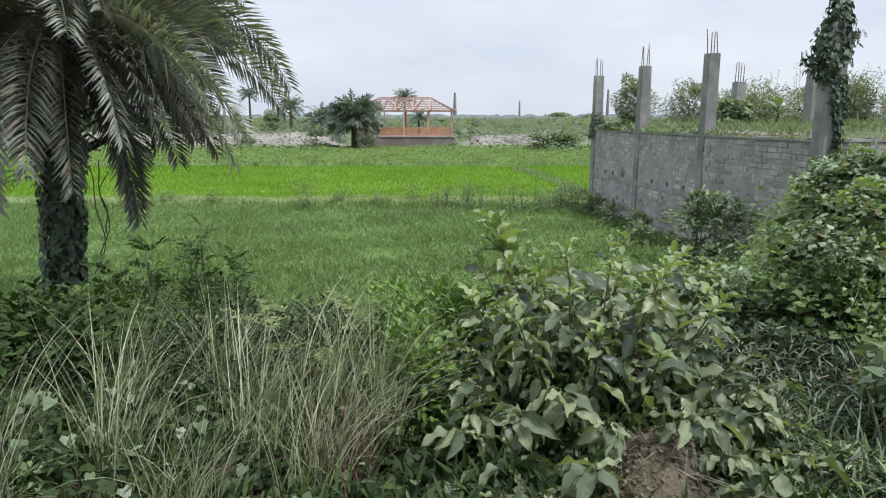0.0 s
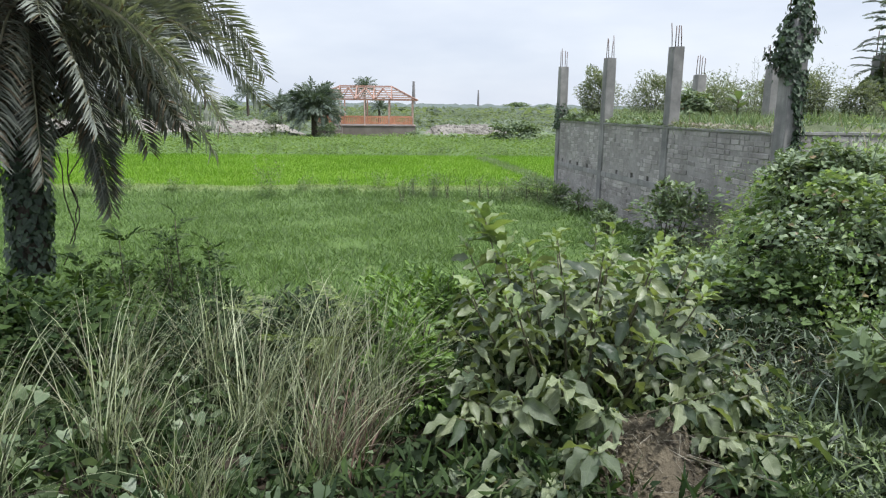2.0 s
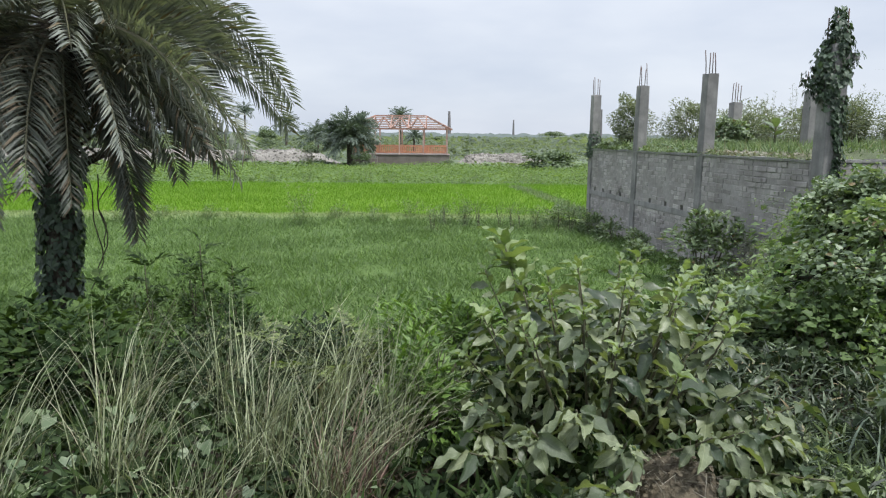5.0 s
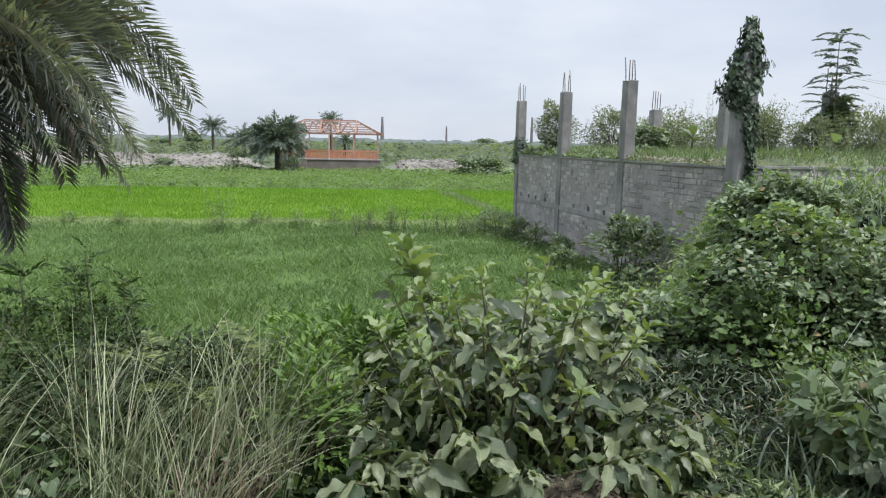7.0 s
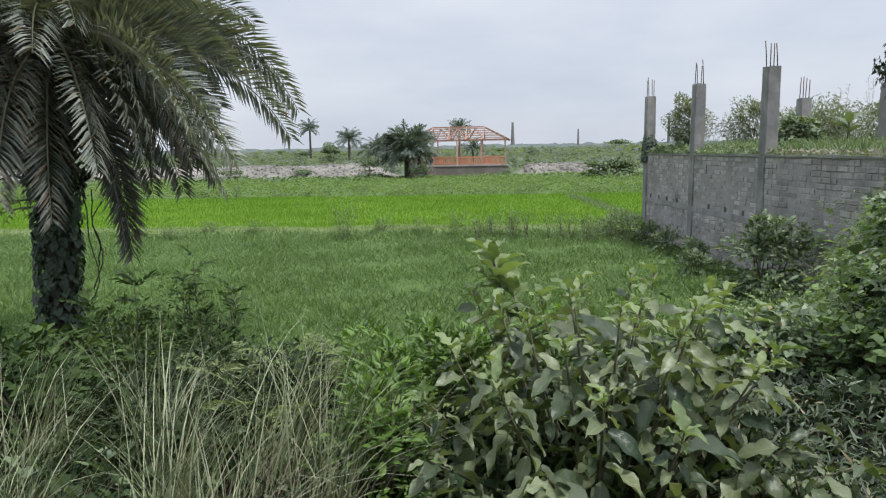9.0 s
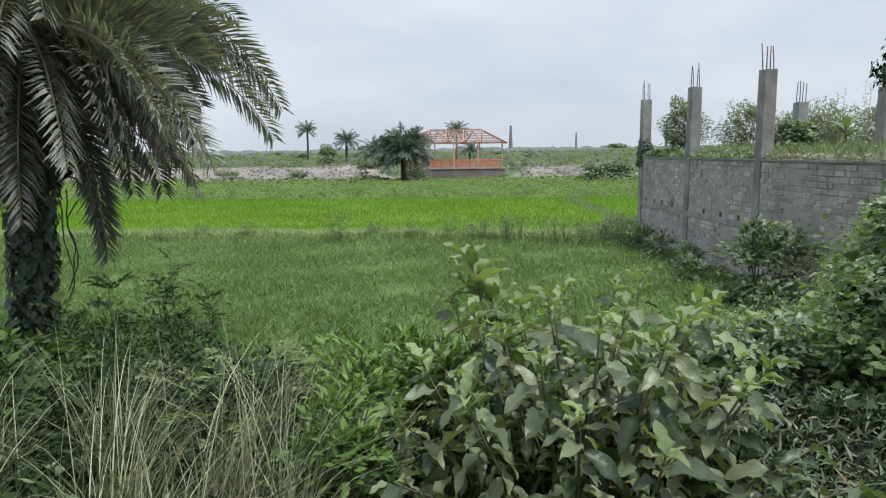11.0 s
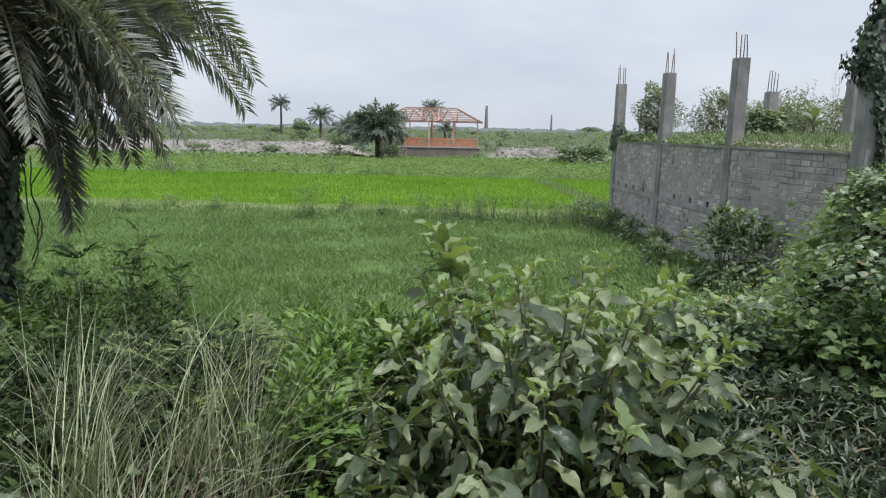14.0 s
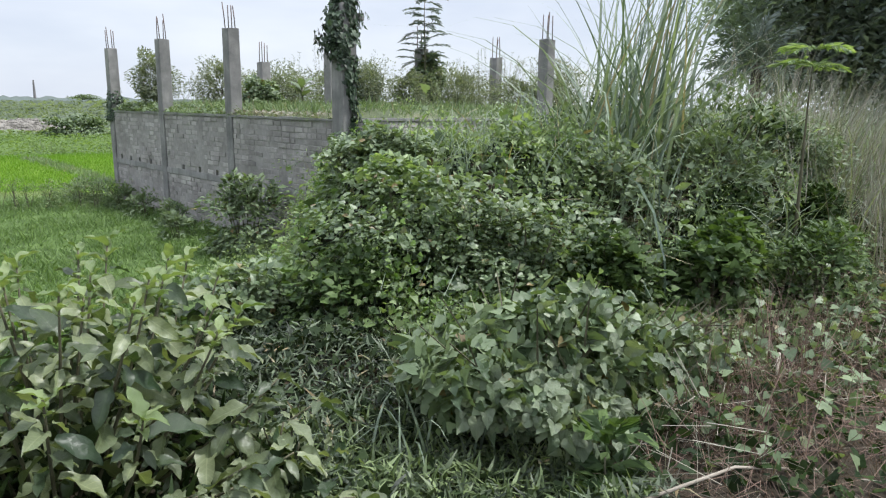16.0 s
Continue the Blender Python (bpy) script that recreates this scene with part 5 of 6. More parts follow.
for pts, h in (([(5.3, 18.0), (5.9, 18.1), (6.5, 17.0)], 0.9), ([(7.2, 16.6), (7.8, 17.2), (8.3, 16.2), (8.8, 15.6)], 1.15), ([(7.0, 14.4), (7.5, 14.9), (6.9, 15.0)], 0.8), ([(8.3, 12.4), (8.9, 12.0), (8.0, 11.6)], 0.9), ([(9.2, 12.4), (9.9, 11.9), (9.0, 14.9), (9.6, 15.4)], 1.1), ([(12.6, 14.2), (13.2, 13.4), (12.9, 12.4)], 1.2)):
    feather_weeds("tall_weed", pts, h, "tall feathery pale weeds in rough grass")
rosette(6.42, 13.85, 1.9, 10, 0.45, "broad-leaved young plant in rough grass")


def feather_tree(x, y, z0, z1, label, tiers=9, span=0.75, mat=None, base_t=0.45, pairs=16, leaflet=0.13, wide=0.016, rise=15):
    """A slender sapling with feathery leaves in flat tiers."""
    t = thing("feathery_sapling", (x, y, z0), label, "sapling")
    tube_mesh("trunk", [(x + 0.02 * math.sin(5 * s), y, z0 - 0.1 + (z1 - z0) * s) for s in np.linspace(0, 1, 9)], np.linspace(0.012 * (z1 - z0), 0.004, 9), M_STEM, t)
    for i in range(tiers):
        s = base_t + (1 - base_t) * i / (tiers - 1)
        for j in range(4):
            az = i * 77 + j * 90 + rng.normal(0, 12)
            part("leaf_spray", frond_mesh((x, y, z0 + (z1 - z0) * (s - (rng.uniform(0, 0.3) if rise > 20 else 0))), az, rng.uniform(rise - 10, rise + 10) if rise < 20 else rng.uniform(5, 70), span * rng.uniform(0.6, 1.0) * (1.1 - 0.4 * s), rng.uniform(25, 50), pairs, leaflet * min(1, span / 0.5), wide * min(1, span / 0.5), 0, 0.1), mat or M_DARKLEAF, t)


feather_tree(8.75, 13.3, 1.9, 4.15, "slender sapling with feathery tiered leaves", 10, 0.72, M_PALM_HAZED)

# ivy on the corner column
n = 4600
a, z = rng.uniform(0, 2 * math.pi, n), np.concatenate([rng.uniform(1.45, 2.75, n // 2), 2.7 + 1.1 * rng.beta(1.3, 1.9, n - n // 2)])
o = np.stack([np.cos(a), np.sin(a), np.zeros(n)], 1)
wide = np.where(z > 2.98, 0.24 - 0.25 * (z - 2.98), 0.1 + 0.14 * np.exp(-((z - 2.98) / 0.24) ** 2))
rag = 0.75 + 0.45 * np.sin(3 * a + 2.1 * z) * np.sin(9 * z + 1) + 0.3 * np.sin(5 * a - 14 * z)
P = np.stack([5.18 + 0.02 * ss(3.0, 3.5, z), 9.96 + 0 * z, z], 1) + o * (np.where(z < 2.7, 0.135 / np.maximum(np.abs(o[:, 0]), np.abs(o[:, 1])), np.maximum(0.05, wide * rag)) * rng.uniform(0.8, 1.2, n))[:, None]
P[:, 0] -= 0.05 * ((z > 2.7) & (z < 3.2))
P[:, 2] -= rng.exponential(0.05, n) * (z > 2.7)
on_side = ((z > 2.7) & (rag > 0.5) & ((o[:, 0] < 0.3) | (z > 2.98))) | ((z <= 2.7) & (0.75 * o[:, 0] - 0.66 * o[:, 1] > 0.5 + 0.3 * np.sin(4 * z)) & (rng.uniform(0, 1, n) < 1.25 - 0.45 * (z - 1.45)))
P, o = P[on_side], o[on_side]
n = len(P)
part("ivy", scatter(HEART, P, o * 0.4 - UP + rng.normal(0, 0.5, (n, 3)), o + UP * 0.3, rng.uniform(0.03, 0.075, n)), M_IVY, ivy_post, "dark green ivy")
soft_box("beam_stub", (5.36, 9.95, 3.16), (0.09, 0, 0), (0, 0.05, 0), (0, 0, 0.045), 0.01, M_CONCRETE, ivy_post, "broken end of a concrete beam")

n = 360
a, z = rng.uniform(0, 2 * math.pi, n), 1.7 + 0.7 * rng.beta(1.0, 1.7, n)
o = np.stack([np.cos(a), np.sin(a), np.zeros(n)], 1)
P = np.array([*post_at(K_N), 0.0]) + UP * z[:, None] + o * (0.125 + 0.07 * (2.4 - z) / 0.7 * rng.uniform(0.2, 1, n))[:, None]
part("ivy", scatter(HEART, P, o * 0.4 - UP + rng.normal(0, 0.5, (n, 3)), o + UP * 0.3, rng.uniform(0.035, 0.075, n)), M_IVY, corner_post, "dark green ivy")

# ---- bushes at the foot of the wall ----
leafy_bush("wall_bush", (4.3, 11.35, 0.44), (0.68, 0.5, 0.7), 2000, 0.105, M_VINE, "grey-green leafy bush at a wall foot", "bush", LEAF_SMALL, seed=3.0, low=-0.95)
for x, y, r in ((3.9, 15.4, 0.38), (3.75, 16.6, 0.35), (3.3, 18.2, 0.4), (4.1, 14.0, 0.35), (3.6, 17.6, 0.4), (3.8, 12.9, 0.3)):
    leafy_bush("wall_weed", (x, y, 0.2), (r, r, r * 0.8), 420, 0.09, M_BUSHY, "low leafy weeds at a wall foot", "weed", LEAFLET, seed=x + y)

# ---- plants on the bank, close to the path ----


def leaf_pieces(name, mesh, parent, P, D, U, S):
    X, D, Z = leaf_axes(D, U)
    for k, (p, x, d, z, s) in enumerate(zip(P, X, D, Z, S)):
        m = Matrix(((x[0] * s, d[0] * s, z[0] * s, p[0]), (x[1] * s, d[1] * s, z[1] * s, p[1]), (x[2] * s, d[2] * s, z[2] * s, p[2]), (0, 0, 0, 1)))
        piece(name, mesh[k % len(mesh)], m, parent)


def broadleaf_shrub(center, tips, leaves_per_stem, size, pieces, label):
    """A many-stemmed shrub with large drooping leaves set spirally on each stem."""
    c = np.array(center)
    shrub = thing("broadleaf_shrub", center, label, "shrub")
    LP, LD, LU, LS, shoots = [], [], [], [], []
    for i, tip in enumerate(tips):
        tip = np.array(tip)
        foot = c + np.array([0.25 * (tip[0] - c[0]), 0.25 * (tip[1] - c[1]), 0]) + np.array([rng.normal(0, 0.04), rng.normal(0, 0.04), -0.03])
        mid = 0.5 * foot + 0.5 * tip + np.array([0.12 * (tip[0] - c[0]), 0.12 * (tip[1] - c[1]), 0.02])
        t = np.linspace(0, 1, 8)[:, None]
        line = (1 - t) ** 2 * foot + 2 * t * (1 - t) * mid + t * t * tip
        tube_mesh("stem", line, np.linspace(0.009, 0.0035, 8), M_STEM, shrub, 5)
        axis = unit(tip - mid)
        n = leaves_per_stem + int(rng.integers(-2, 3))
        for j in range(n):
            s = 0.28 + 0.72 * (j / (n - 1)) ** 0.7
            p = (1 - s) ** 2 * foot + 2 * s * (1 - s) * mid + s * s * tip
            az = 2.4 * j + i
            out = np.array([math.cos(az), math.sin(az), 0.0])
            if s > (0.9 if i else 0.8) and tip[2] > 1.1:
                shoots.append((p, unit(axis * 0.8 + out * 0.7), out * -0.2 + UP, size * (rng.uniform(0.45, 0.8) if i > 1 else rng.uniform(1.0, 1.45))))
                continue
            d = unit(out + 0.45 * axis * s - UP * rng.uniform(-0.1, 1.5) * (1.2 - 0.72 * s) + rng.normal(0, 0.15, 3))
            LP.append(p + out * 0.02)
            LD.append(d)
            LU.append(UP + 0.3 * out + rng.normal(0, 0.4, 3))
            LS.append(size * rng.uniform(0.4, 1.45) * (1.08 - 0.28 * s) * (1.0 if i else 1.25))
    LP, LD, LU, LS = map(np.array, (LP, LD, LU, LS))
    bare = (np.abs(LP[:, 0] - 1.3) < 0.21) & (LP[:, 1] < 4.15) & (LP[:, 2] < 0.93)
    LP, LD, LU, LS = LP[~bare], LD[~bare], LU[~bare], LS[~bare]
    order = np.argsort(LP[:, 1])
    a, b = order[:pieces], order[pieces:]
    me = [mesh_object("leaf", *s, M_SHRUB, True) for s in LEAF_PIECES]
    leaf_pieces("leaf", me, shrub, LP[a], LD[a], LU[a], LS[a])
    if len(b):
        part("leaf_mass", scatter(LEAF, LP[b], LD[b], LU[b], LS[b]), M_SHRUB_MASS, shrub, smooth=True, kind="stuff")
    sp = [np.array(v) for v in zip(*shoots)]
    if shoots:
        leaf_pieces("young_leaf", [mesh_object("young_leaf", *s, M_SHOOT, True) for s in LEAF_PIECES], shrub, *sp)
    return shrub


tips = [(0.70, 5.25, 1.57), (0.79, 5.2, 1.42), (0.6, 5.3, 1.38), (0.92, 5.0, 1.42), (1.12, 5.1, 1.46), (1.33, 5.05, 1.5), (1.45, 5.12, 1.51), (1.75, 5.05, 1.42), (1.62, 4.85, 1.47), (1.86, 4.95, 1.38)]
for i in range(34):
    rho, a = math.sqrt((i + 0.6) / 34), 2.4 * i
    tips.append((1.15 + 0.85 * rho * math.cos(a), 4.55 + 0.68 * rho * math.sin(a), 0.78 + 0.72 * math.sqrt(1.02 - rho * rho) + rng.normal(0, 0.04)))
tips += [(0.45, 4.0, 0.86), (0.65, 3.8, 0.8), (0.9, 3.7, 0.78), (0.75, 3.65, 0.74), (1.6, 3.85, 0.82), (1.75, 3.75, 0.8), (1.55, 4.0, 0.9), (1.8, 4.1, 0.9), (0.3, 4.4, 0.95), (2.05, 4.4, 0.92),
         (0.42, 3.75, 0.74), (0.58, 3.6, 0.76), (0.82, 3.52, 0.8), (0.96, 3.6, 0.9), (0.7, 3.9, 1.0), (0.5, 4.15, 1.02), (1.5, 3.68, 0.78), (1.68, 3.6, 0.76), (1.9, 3.85, 0.82), (1.05, 3.8, 1.0), (1.4, 3.85, 1.0)]
broadleaf_shrub((1.13, 4.65, 0.63), tips, 24, 0.134, 300, "dense shrub with large dusty grey-green leaves on a bank")
tips = [(0.25 + 0.45 * math.cos(2.4 * i) * math.sqrt(i / 14), 5.35 + 0.35 * math.sin(2.4 * i) * math.sqrt(i / 14), 0.95 - 0.02 * i) for i in range(14)]
broadleaf_shrub((0.25, 5.35, 0.56), tips, 14, 0.1, 150, "low shrub with oval green leaves on a bank")
tips = [(1.85 + 0.24 * math.cos(2.4 * i) * math.sqrt(i / 9), 4.3 + 0.24 * math.sin(2.4 * i) * math.sqrt(i / 9), 0.92 - 0.02 * i) for i in range(9)]
broadleaf_shrub((1.85, 4.3, 0.63), tips, 13, 0.11, 100, "small shrub with pointed green leaves on a bank")


def surface_leaves(name, x0, x1, y0, y1, n, tpl, size, lift, mat, label, where=None, tilt=0.45, rise=-0.5):
    """A blanket of leaves that follows the land."""
    X, Y = rng.uniform(x0, x1, n), rng.uniform(y0, y1, n)
    if where is not None:
        k = where(X, Y)
        X, Y = X[k], Y[k]
    clear = np.hypot((X - 1.3) / 0.27, (Y - 3.85) / 0.36) > 1
    X, Y = X[clear], Y[clear]
    n = len(X)
    e = 0.1
    gx = (ground_z(X + e, Y) - ground_z(X - e, Y)) / (2 * e)
    gy = (ground_z(X, Y + e) - ground_z(X, Y - e)) / (2 * e)
    N = unit(np.stack([-gx, -gy, np.ones(n)], 1))
    lump = (0.5 + 0.5 * np.clip(ripple(1.6 * X, 1.9 * Y) + 0.8 * ripple(3.7 * X, 3.1 * Y), -1, 1)) ** 1.3
    H = lift * (0.15 + 0.85 * lump) * rng.uniform(0.05, 1, n) ** 0.5
    P = np.stack([X, Y, ground_z(X, Y)], 1) + N * H[:, None]
    D = np.stack([-gx, -gy, rise * np.ones(n)], 1) * 0.6 + rng.normal(0, 0.6, (n, 3))
    U = N + UP * 0.3 + rng.normal(0, tilt, (n, 3))
    return single(name, scatter(tpl, P, D, U, size * rng.uniform(0.6, 1.35, n)), mat, label, "vine", "stuff", smooth=True)


# the lowest blanket carries the shade of the hollows in its colour
surface_leaves("vine_thicket", 2.4, 8.4, 4.2, 9.8, 16000, HEART, 0.055, 0.2, M_DEEPSHADE, "thick blanket of heart-leaved vines over a heap, coloured dark for shade", lambda X, Y: rng.uniform(0, 1, len(X)) < ss(2.4, 3.0, X) * ss(4.3, 5.3, Y + 0.3 * np.clip(X - 4.2, 0, 2.5)))
surface_leaves("vine_cover", 2.9, 8.4, 4.4, 9.8, 24000, HEART, 0.042, 0.55, M_LIGHTVINE, "tangled grey-green vine leaves over a heap", lambda X, Y: ripple(1.3 * X + 1, 1.6 * Y) > 0.12, 0.8)
surface_leaves("slope_vine", 2.9, 4.3, 6.6, 9.8, 4200, HEART, 0.042, 0.36, M_LIGHTVINE, "vine leaves hanging down the side of a heap")
surface_leaves("broad_vine", 3.1, 7.5, 5.0, 9.0, 1500, LEAF_SMALL, 0.11, 0.5, M_LIGHTVINE, "broad green leaves among vines on a heap")
surface_leaves("fresh_vine", 3.0, 6.5, 5.2, 9.0, 7500, HEART, 0.042, 0.62, M_BRIGHT, "fresh yellow-green vine leaves on a heap", lambda X, Y: ripple(1.1 * X + 2, 1.2 * Y) > 0.15)
surface_leaves("fine_vine", 2.9, 7.8, 4.9, 9.6, 26000, LEAF_SMALL, 0.026, 0.72, M_LIGHTVINE, "small pale vine leaves over a heap", lambda X, Y: ripple(1.9 * X, 1.4 * Y + 1) > -0.35, 0.9)
surface_leaves("large_vine", 3.0, 7.0, 4.9, 8.6, 280, HEART, 0.085, 0.66, M_VINE, "large pale heart-shaped leaves among vines on a heap", None, 0.6)
surface_leaves("vine_stalks", 2.9, 7.6, 4.8, 9.2, 3000, STRAW, 0.19, 0.6, M_REED, "thin pale grass stalks tangled in vines", None, 0.9, 0.5)
# shade behind the tall grass is in these leaves' colour
surface_leaves("bank_undergrowth", -4.2, 3.5, 3.0, 7.8, 25000, HEART, 0.05, 0.24, M_DEEPSHADE, "low undergrowth on a bank, coloured dark for shade", lambda X, Y: rng.uniform(0, 1, len(X)) < ss(2.9, 3.7, Y + 0.35 * ripple(1.3 * X, 2 * Y)) * ss(-4.3, -3.5, X), tilt=0.8)
surface_leaves("bank_weeds", -12, -3.4, 2.8, 8.2, 5000, LEAFLET, 0.13, 0.2, M_SHADE, "low rough weeds on a bank", lambda X, Y: rng.uniform(0, 1, len(X)) < ss(2.8, 3.9, Y + 0.4 * ripple(X, Y)), tilt=0.8, rise=0.6)
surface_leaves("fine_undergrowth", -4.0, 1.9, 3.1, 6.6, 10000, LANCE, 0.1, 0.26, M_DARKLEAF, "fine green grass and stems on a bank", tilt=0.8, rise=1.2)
surface_leaves("pale_creeper", -2.4, 0.3, 3.2, 5.2, 420, HEART, 0.06, 0.32, M_VINE, "pale heart-shaped creeper leaves among grass")
surface_leaves("broad_creeper", -2.3, -0.9, 3.3, 4.3, 80, HEART, 0.07, 0.35, M_VINE, "pale broad creeper leaves among tall grass")
# nearer grass takes the sunlit tint, the rest the shaded one
surface_leaves("fresh_bamboo_grass", 1.7, 3.0, 3.3, 4.7, 9000, LANCE, 0.075, 0.22, M_LANCE_SUNLIT, "pale bamboo-like grass on a bank, sunlight in its colour", lambda X, Y: (np.abs(X - 2.3 - 0.15 * (Y - 4)) < 0.55) & (rng.uniform(0, 1, len(X)) < 1 - ss(4.2, 4.7, Y)), tilt=0.5, rise=0.3)
surface_leaves("bamboo_grass", 1.7, 3.5, 3.3, 6.6, 20000, LANCE, 0.074, 0.2, M_LANCE_SHADED, "low bamboo-like grass with narrow pale leaves", lambda X, Y: np.abs(X - 2.45 - 0.15 * (Y - 5)) < 0.75, tilt=0.5, rise=0.2)
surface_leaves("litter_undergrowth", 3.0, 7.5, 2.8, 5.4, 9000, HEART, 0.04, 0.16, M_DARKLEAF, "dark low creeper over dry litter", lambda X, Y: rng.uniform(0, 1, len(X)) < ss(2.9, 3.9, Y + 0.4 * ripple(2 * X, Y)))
surface_leaves("litter_creeper", 3.0, 7.5, 2.6, 5.4, 4600, HEART, 0.052, 0.34, M_VINE, "thin creeper leaves over dry litter", lambda X, Y: rng.uniform(0, 1, len(X)) < ss(3.0, 4.3, Y + 0.3 * ripple(2 * X, Y)))
surface_leaves("dry_litter", 2.8, 9.0, 2.2, 5.6, 30000, STRAW, 0.16, 0.17, M_RUST, "dry reddish grass litter on a path edge", lambda X, Y: rng.uniform(0, 1, len(X)) < ss(2.2, 3.3, Y + 0.4 * ripple(1.5 * X, Y)) * ss(2.7, 3.3, X), tilt=0.8)
surface_leaves("dry_stalk_litter", 2.8, 9.0, 2.2, 5.6, 4000, STRAW, 0.2, 0.28, M_DRY, "pale dry stalks on a path edge", lambda X, Y: rng.uniform(0, 1, len(X)) < ss(2.4, 3.4, Y + 0.4 * ripple(1.5 * X, Y)), tilt=0.9)
surface_leaves("slope_weeds", 1.6, 3.2, 6.0, 7.4, 3000, HEART, 0.05, 0.26, M_VINE, "leafy weeds on a bank slope")


def vine_mound(center, radii, n, pieces, size, label):
    """A dome of vine leaves over a low bush."""
    c, rad = np.array(center, float), np.array(radii)
    z0 = float(ground_z(c[0], c[1]))
    v = thing("vine_mound", (c[0], c[1], z0), label, "vine")
    d = unit(rng.normal(0, 1, (n, 3)))
    d[:, 2] = np.abs(d[:, 2]) * 1.0 - 0.25
    q = rng.uniform(0.35, 1, n) ** 0.4
    P = c + d * rad * (q * lumpy(d, c[0]))[:, None]
    P[:, 2] = np.maximum(P[:, 2], z0 + 0.05)
    D = d * 0.6 - UP * 0.45 + rng.normal(0, 0.65, (n, 3))
    U = d + UP * 0.7 + rng.normal(0, 0.9, (n, 3))
    S = size * np.exp(np.clip(rng.normal(-0.2, 0.4, n), -1, 0.35))
    order = np.argsort(-(q - 0.2 * d[:, 1]))
    a, b = order[:pieces], order[pieces:]
    leaf_pieces("leaf", [mesh_object("leaf", *q, M_VINE_PIECE, True) for q in HEART_PIECES], v, P[a], D[a], U[a], S[a])
    part("leaf_mass", scatter(HEART, P[b], D[b], U[b], S[b]), M_VINE, v, smooth=True, kind="stuff")
    lines = []
    for i in range(16):
        dd = unit(np.array([rng.normal(0, 0.7), rng.normal(0, 0.7), 0.9]))
        b0 = np.array([c[0] + rng.normal(0, 0.15), c[1] + rng.normal(0, 0.15), z0 - 0.02])
        lines.append(([b0, (b0 + c + dd * rad) / 2 + UP * 0.08, c + dd * rad * 0.95], 0.008, 0.003))
    part("branchwork", limb_mass(lines), M_STEM, v, kind="stuff")


vine_mound((2.92, 4.1, 0.9), (0.7, 0.5, 0.56), 2000, 290, 0.066, "dome of pale heart-leaved vines on a bank")
vine_mound((4.35, 4.25, 0.7), (0.6, 0.42, 0.3), 900, 150, 0.062, "sprawling heart-leaved vines among dry weeds")
vine_mound((3.65, 4.15, 0.78), (0.62, 0.45, 0.42), 1100, 200, 0.065, "sprawling heart-leaved vines over dry stalks")


# separate vine-grown bushes that break up the heap
for i in range(34):
    x, y = 3.3 + 4.5 * ((i * 0.618) % 1), 5.2 + 3.9 * ((i * 0.38197 + 0.2) % 1)
    y -= 0.3 * min(max(x - 4.2, 0), 2.5) * (1 if y < 6.5 else 0)
    if x < 3.4 + 0.55 * max(0, y - 7.3):
        continue
    r = rng.uniform(0.36, 0.7)
    z = float(ground_z(x, y))
    mat = (M_LIGHTVINE, M_VINE, M_LIGHTVINE, M_VINE, M_BRIGHT)[i % 5] if y < 6.6 and x < 5.0 else (M_VINE, M_DARKLEAF, M_BUSHY)[i % 3] if x > 5.0 else (M_LIGHTVINE, M_VINE, M_LIGHTVINE)[i % 3]
    leafy_bush("vine_bush", (x, y, z + 0.12), (r, r, r * rng.uniform(0.55, 1.15)), 2600, (0.034, 0.044, 0.05)[i % 3], mat, "low bush overgrown with vines on a heap", "bush", (HEART, HEART, LEAF_SMALL)[i % 3], 5, x + y, low=-0.2)


for x, y, r, mat in ((3.8, 6.66, 0.4, M_VINE), (3.72, 7.1, 0.36, M_VINE), (3.6, 6.25, 0.36, M_LIGHTVINE), (4.95, 8.95, 0.45, M_LIGHTVINE)):
    leafy_bush("vine_bush", (x, y, float(ground_z(x, y)) + 0.1), (r, r, 0.28), 1800, 0.042, mat, "low bush overgrown with vines on a heap", "bush", HEART, 5, x + y, low=-0.3)

# the tall dark thicket round the foot of the reeds
for x, y, r, h, mat, tpl, s, lab in ((5.3, 5.65, 0.8, 0.75, M_VINE, HEART, 0.05, "dense dark thicket of vines under reeds"), (6.2, 5.4, 0.85, 0.95, M_BUSHY, LEAFLET, 0.09, "dense dull green thicket under reeds"), (7.0, 5.5, 0.75, 0.85, M_VINE, LEAF_SMALL, 0.06, "dense leafy thicket under reeds"),
                                     (7.7, 5.4, 0.5, 0.5, M_VINE, HEART, 0.06, "vine-grown bush beside dry grass"), (5.0, 6.2, 0.7, 0.8, M_LIGHTVINE, HEART, 0.065, "light vine-grown bush beside reeds"), (4.5, 4.95, 0.45, 0.42, M_SHADE, HEART, 0.055, "low dark vine bush before a thicket"), (5.2, 4.65, 0.5, 0.42, M_SHADE, HEART, 0.06, "low dark vine bush before a thicket"), (6.0, 4.35, 0.5, 0.4, M_SHADE, LEAF_SMALL, 0.06, "low dark vine bush before a thicket"), (5.8, 5.0, 0.5, 0.5, M_DARKLEAF, LEAF_SMALL, 0.08, "low dark bush before reeds"), (6.9, 4.9, 0.5, 0.5, M_DARKLEAF, LEAF_SMALL, 0.08, "low dark bush before reeds")):
    leafy_bush("thicket", (x, y, 0.62 + h * 0.75), (r, 0.85 * r, h), 2200, s, mat, lab, "bush", tpl, 8, x - y, base=float(ground_z(x, y)), low=-0.8)


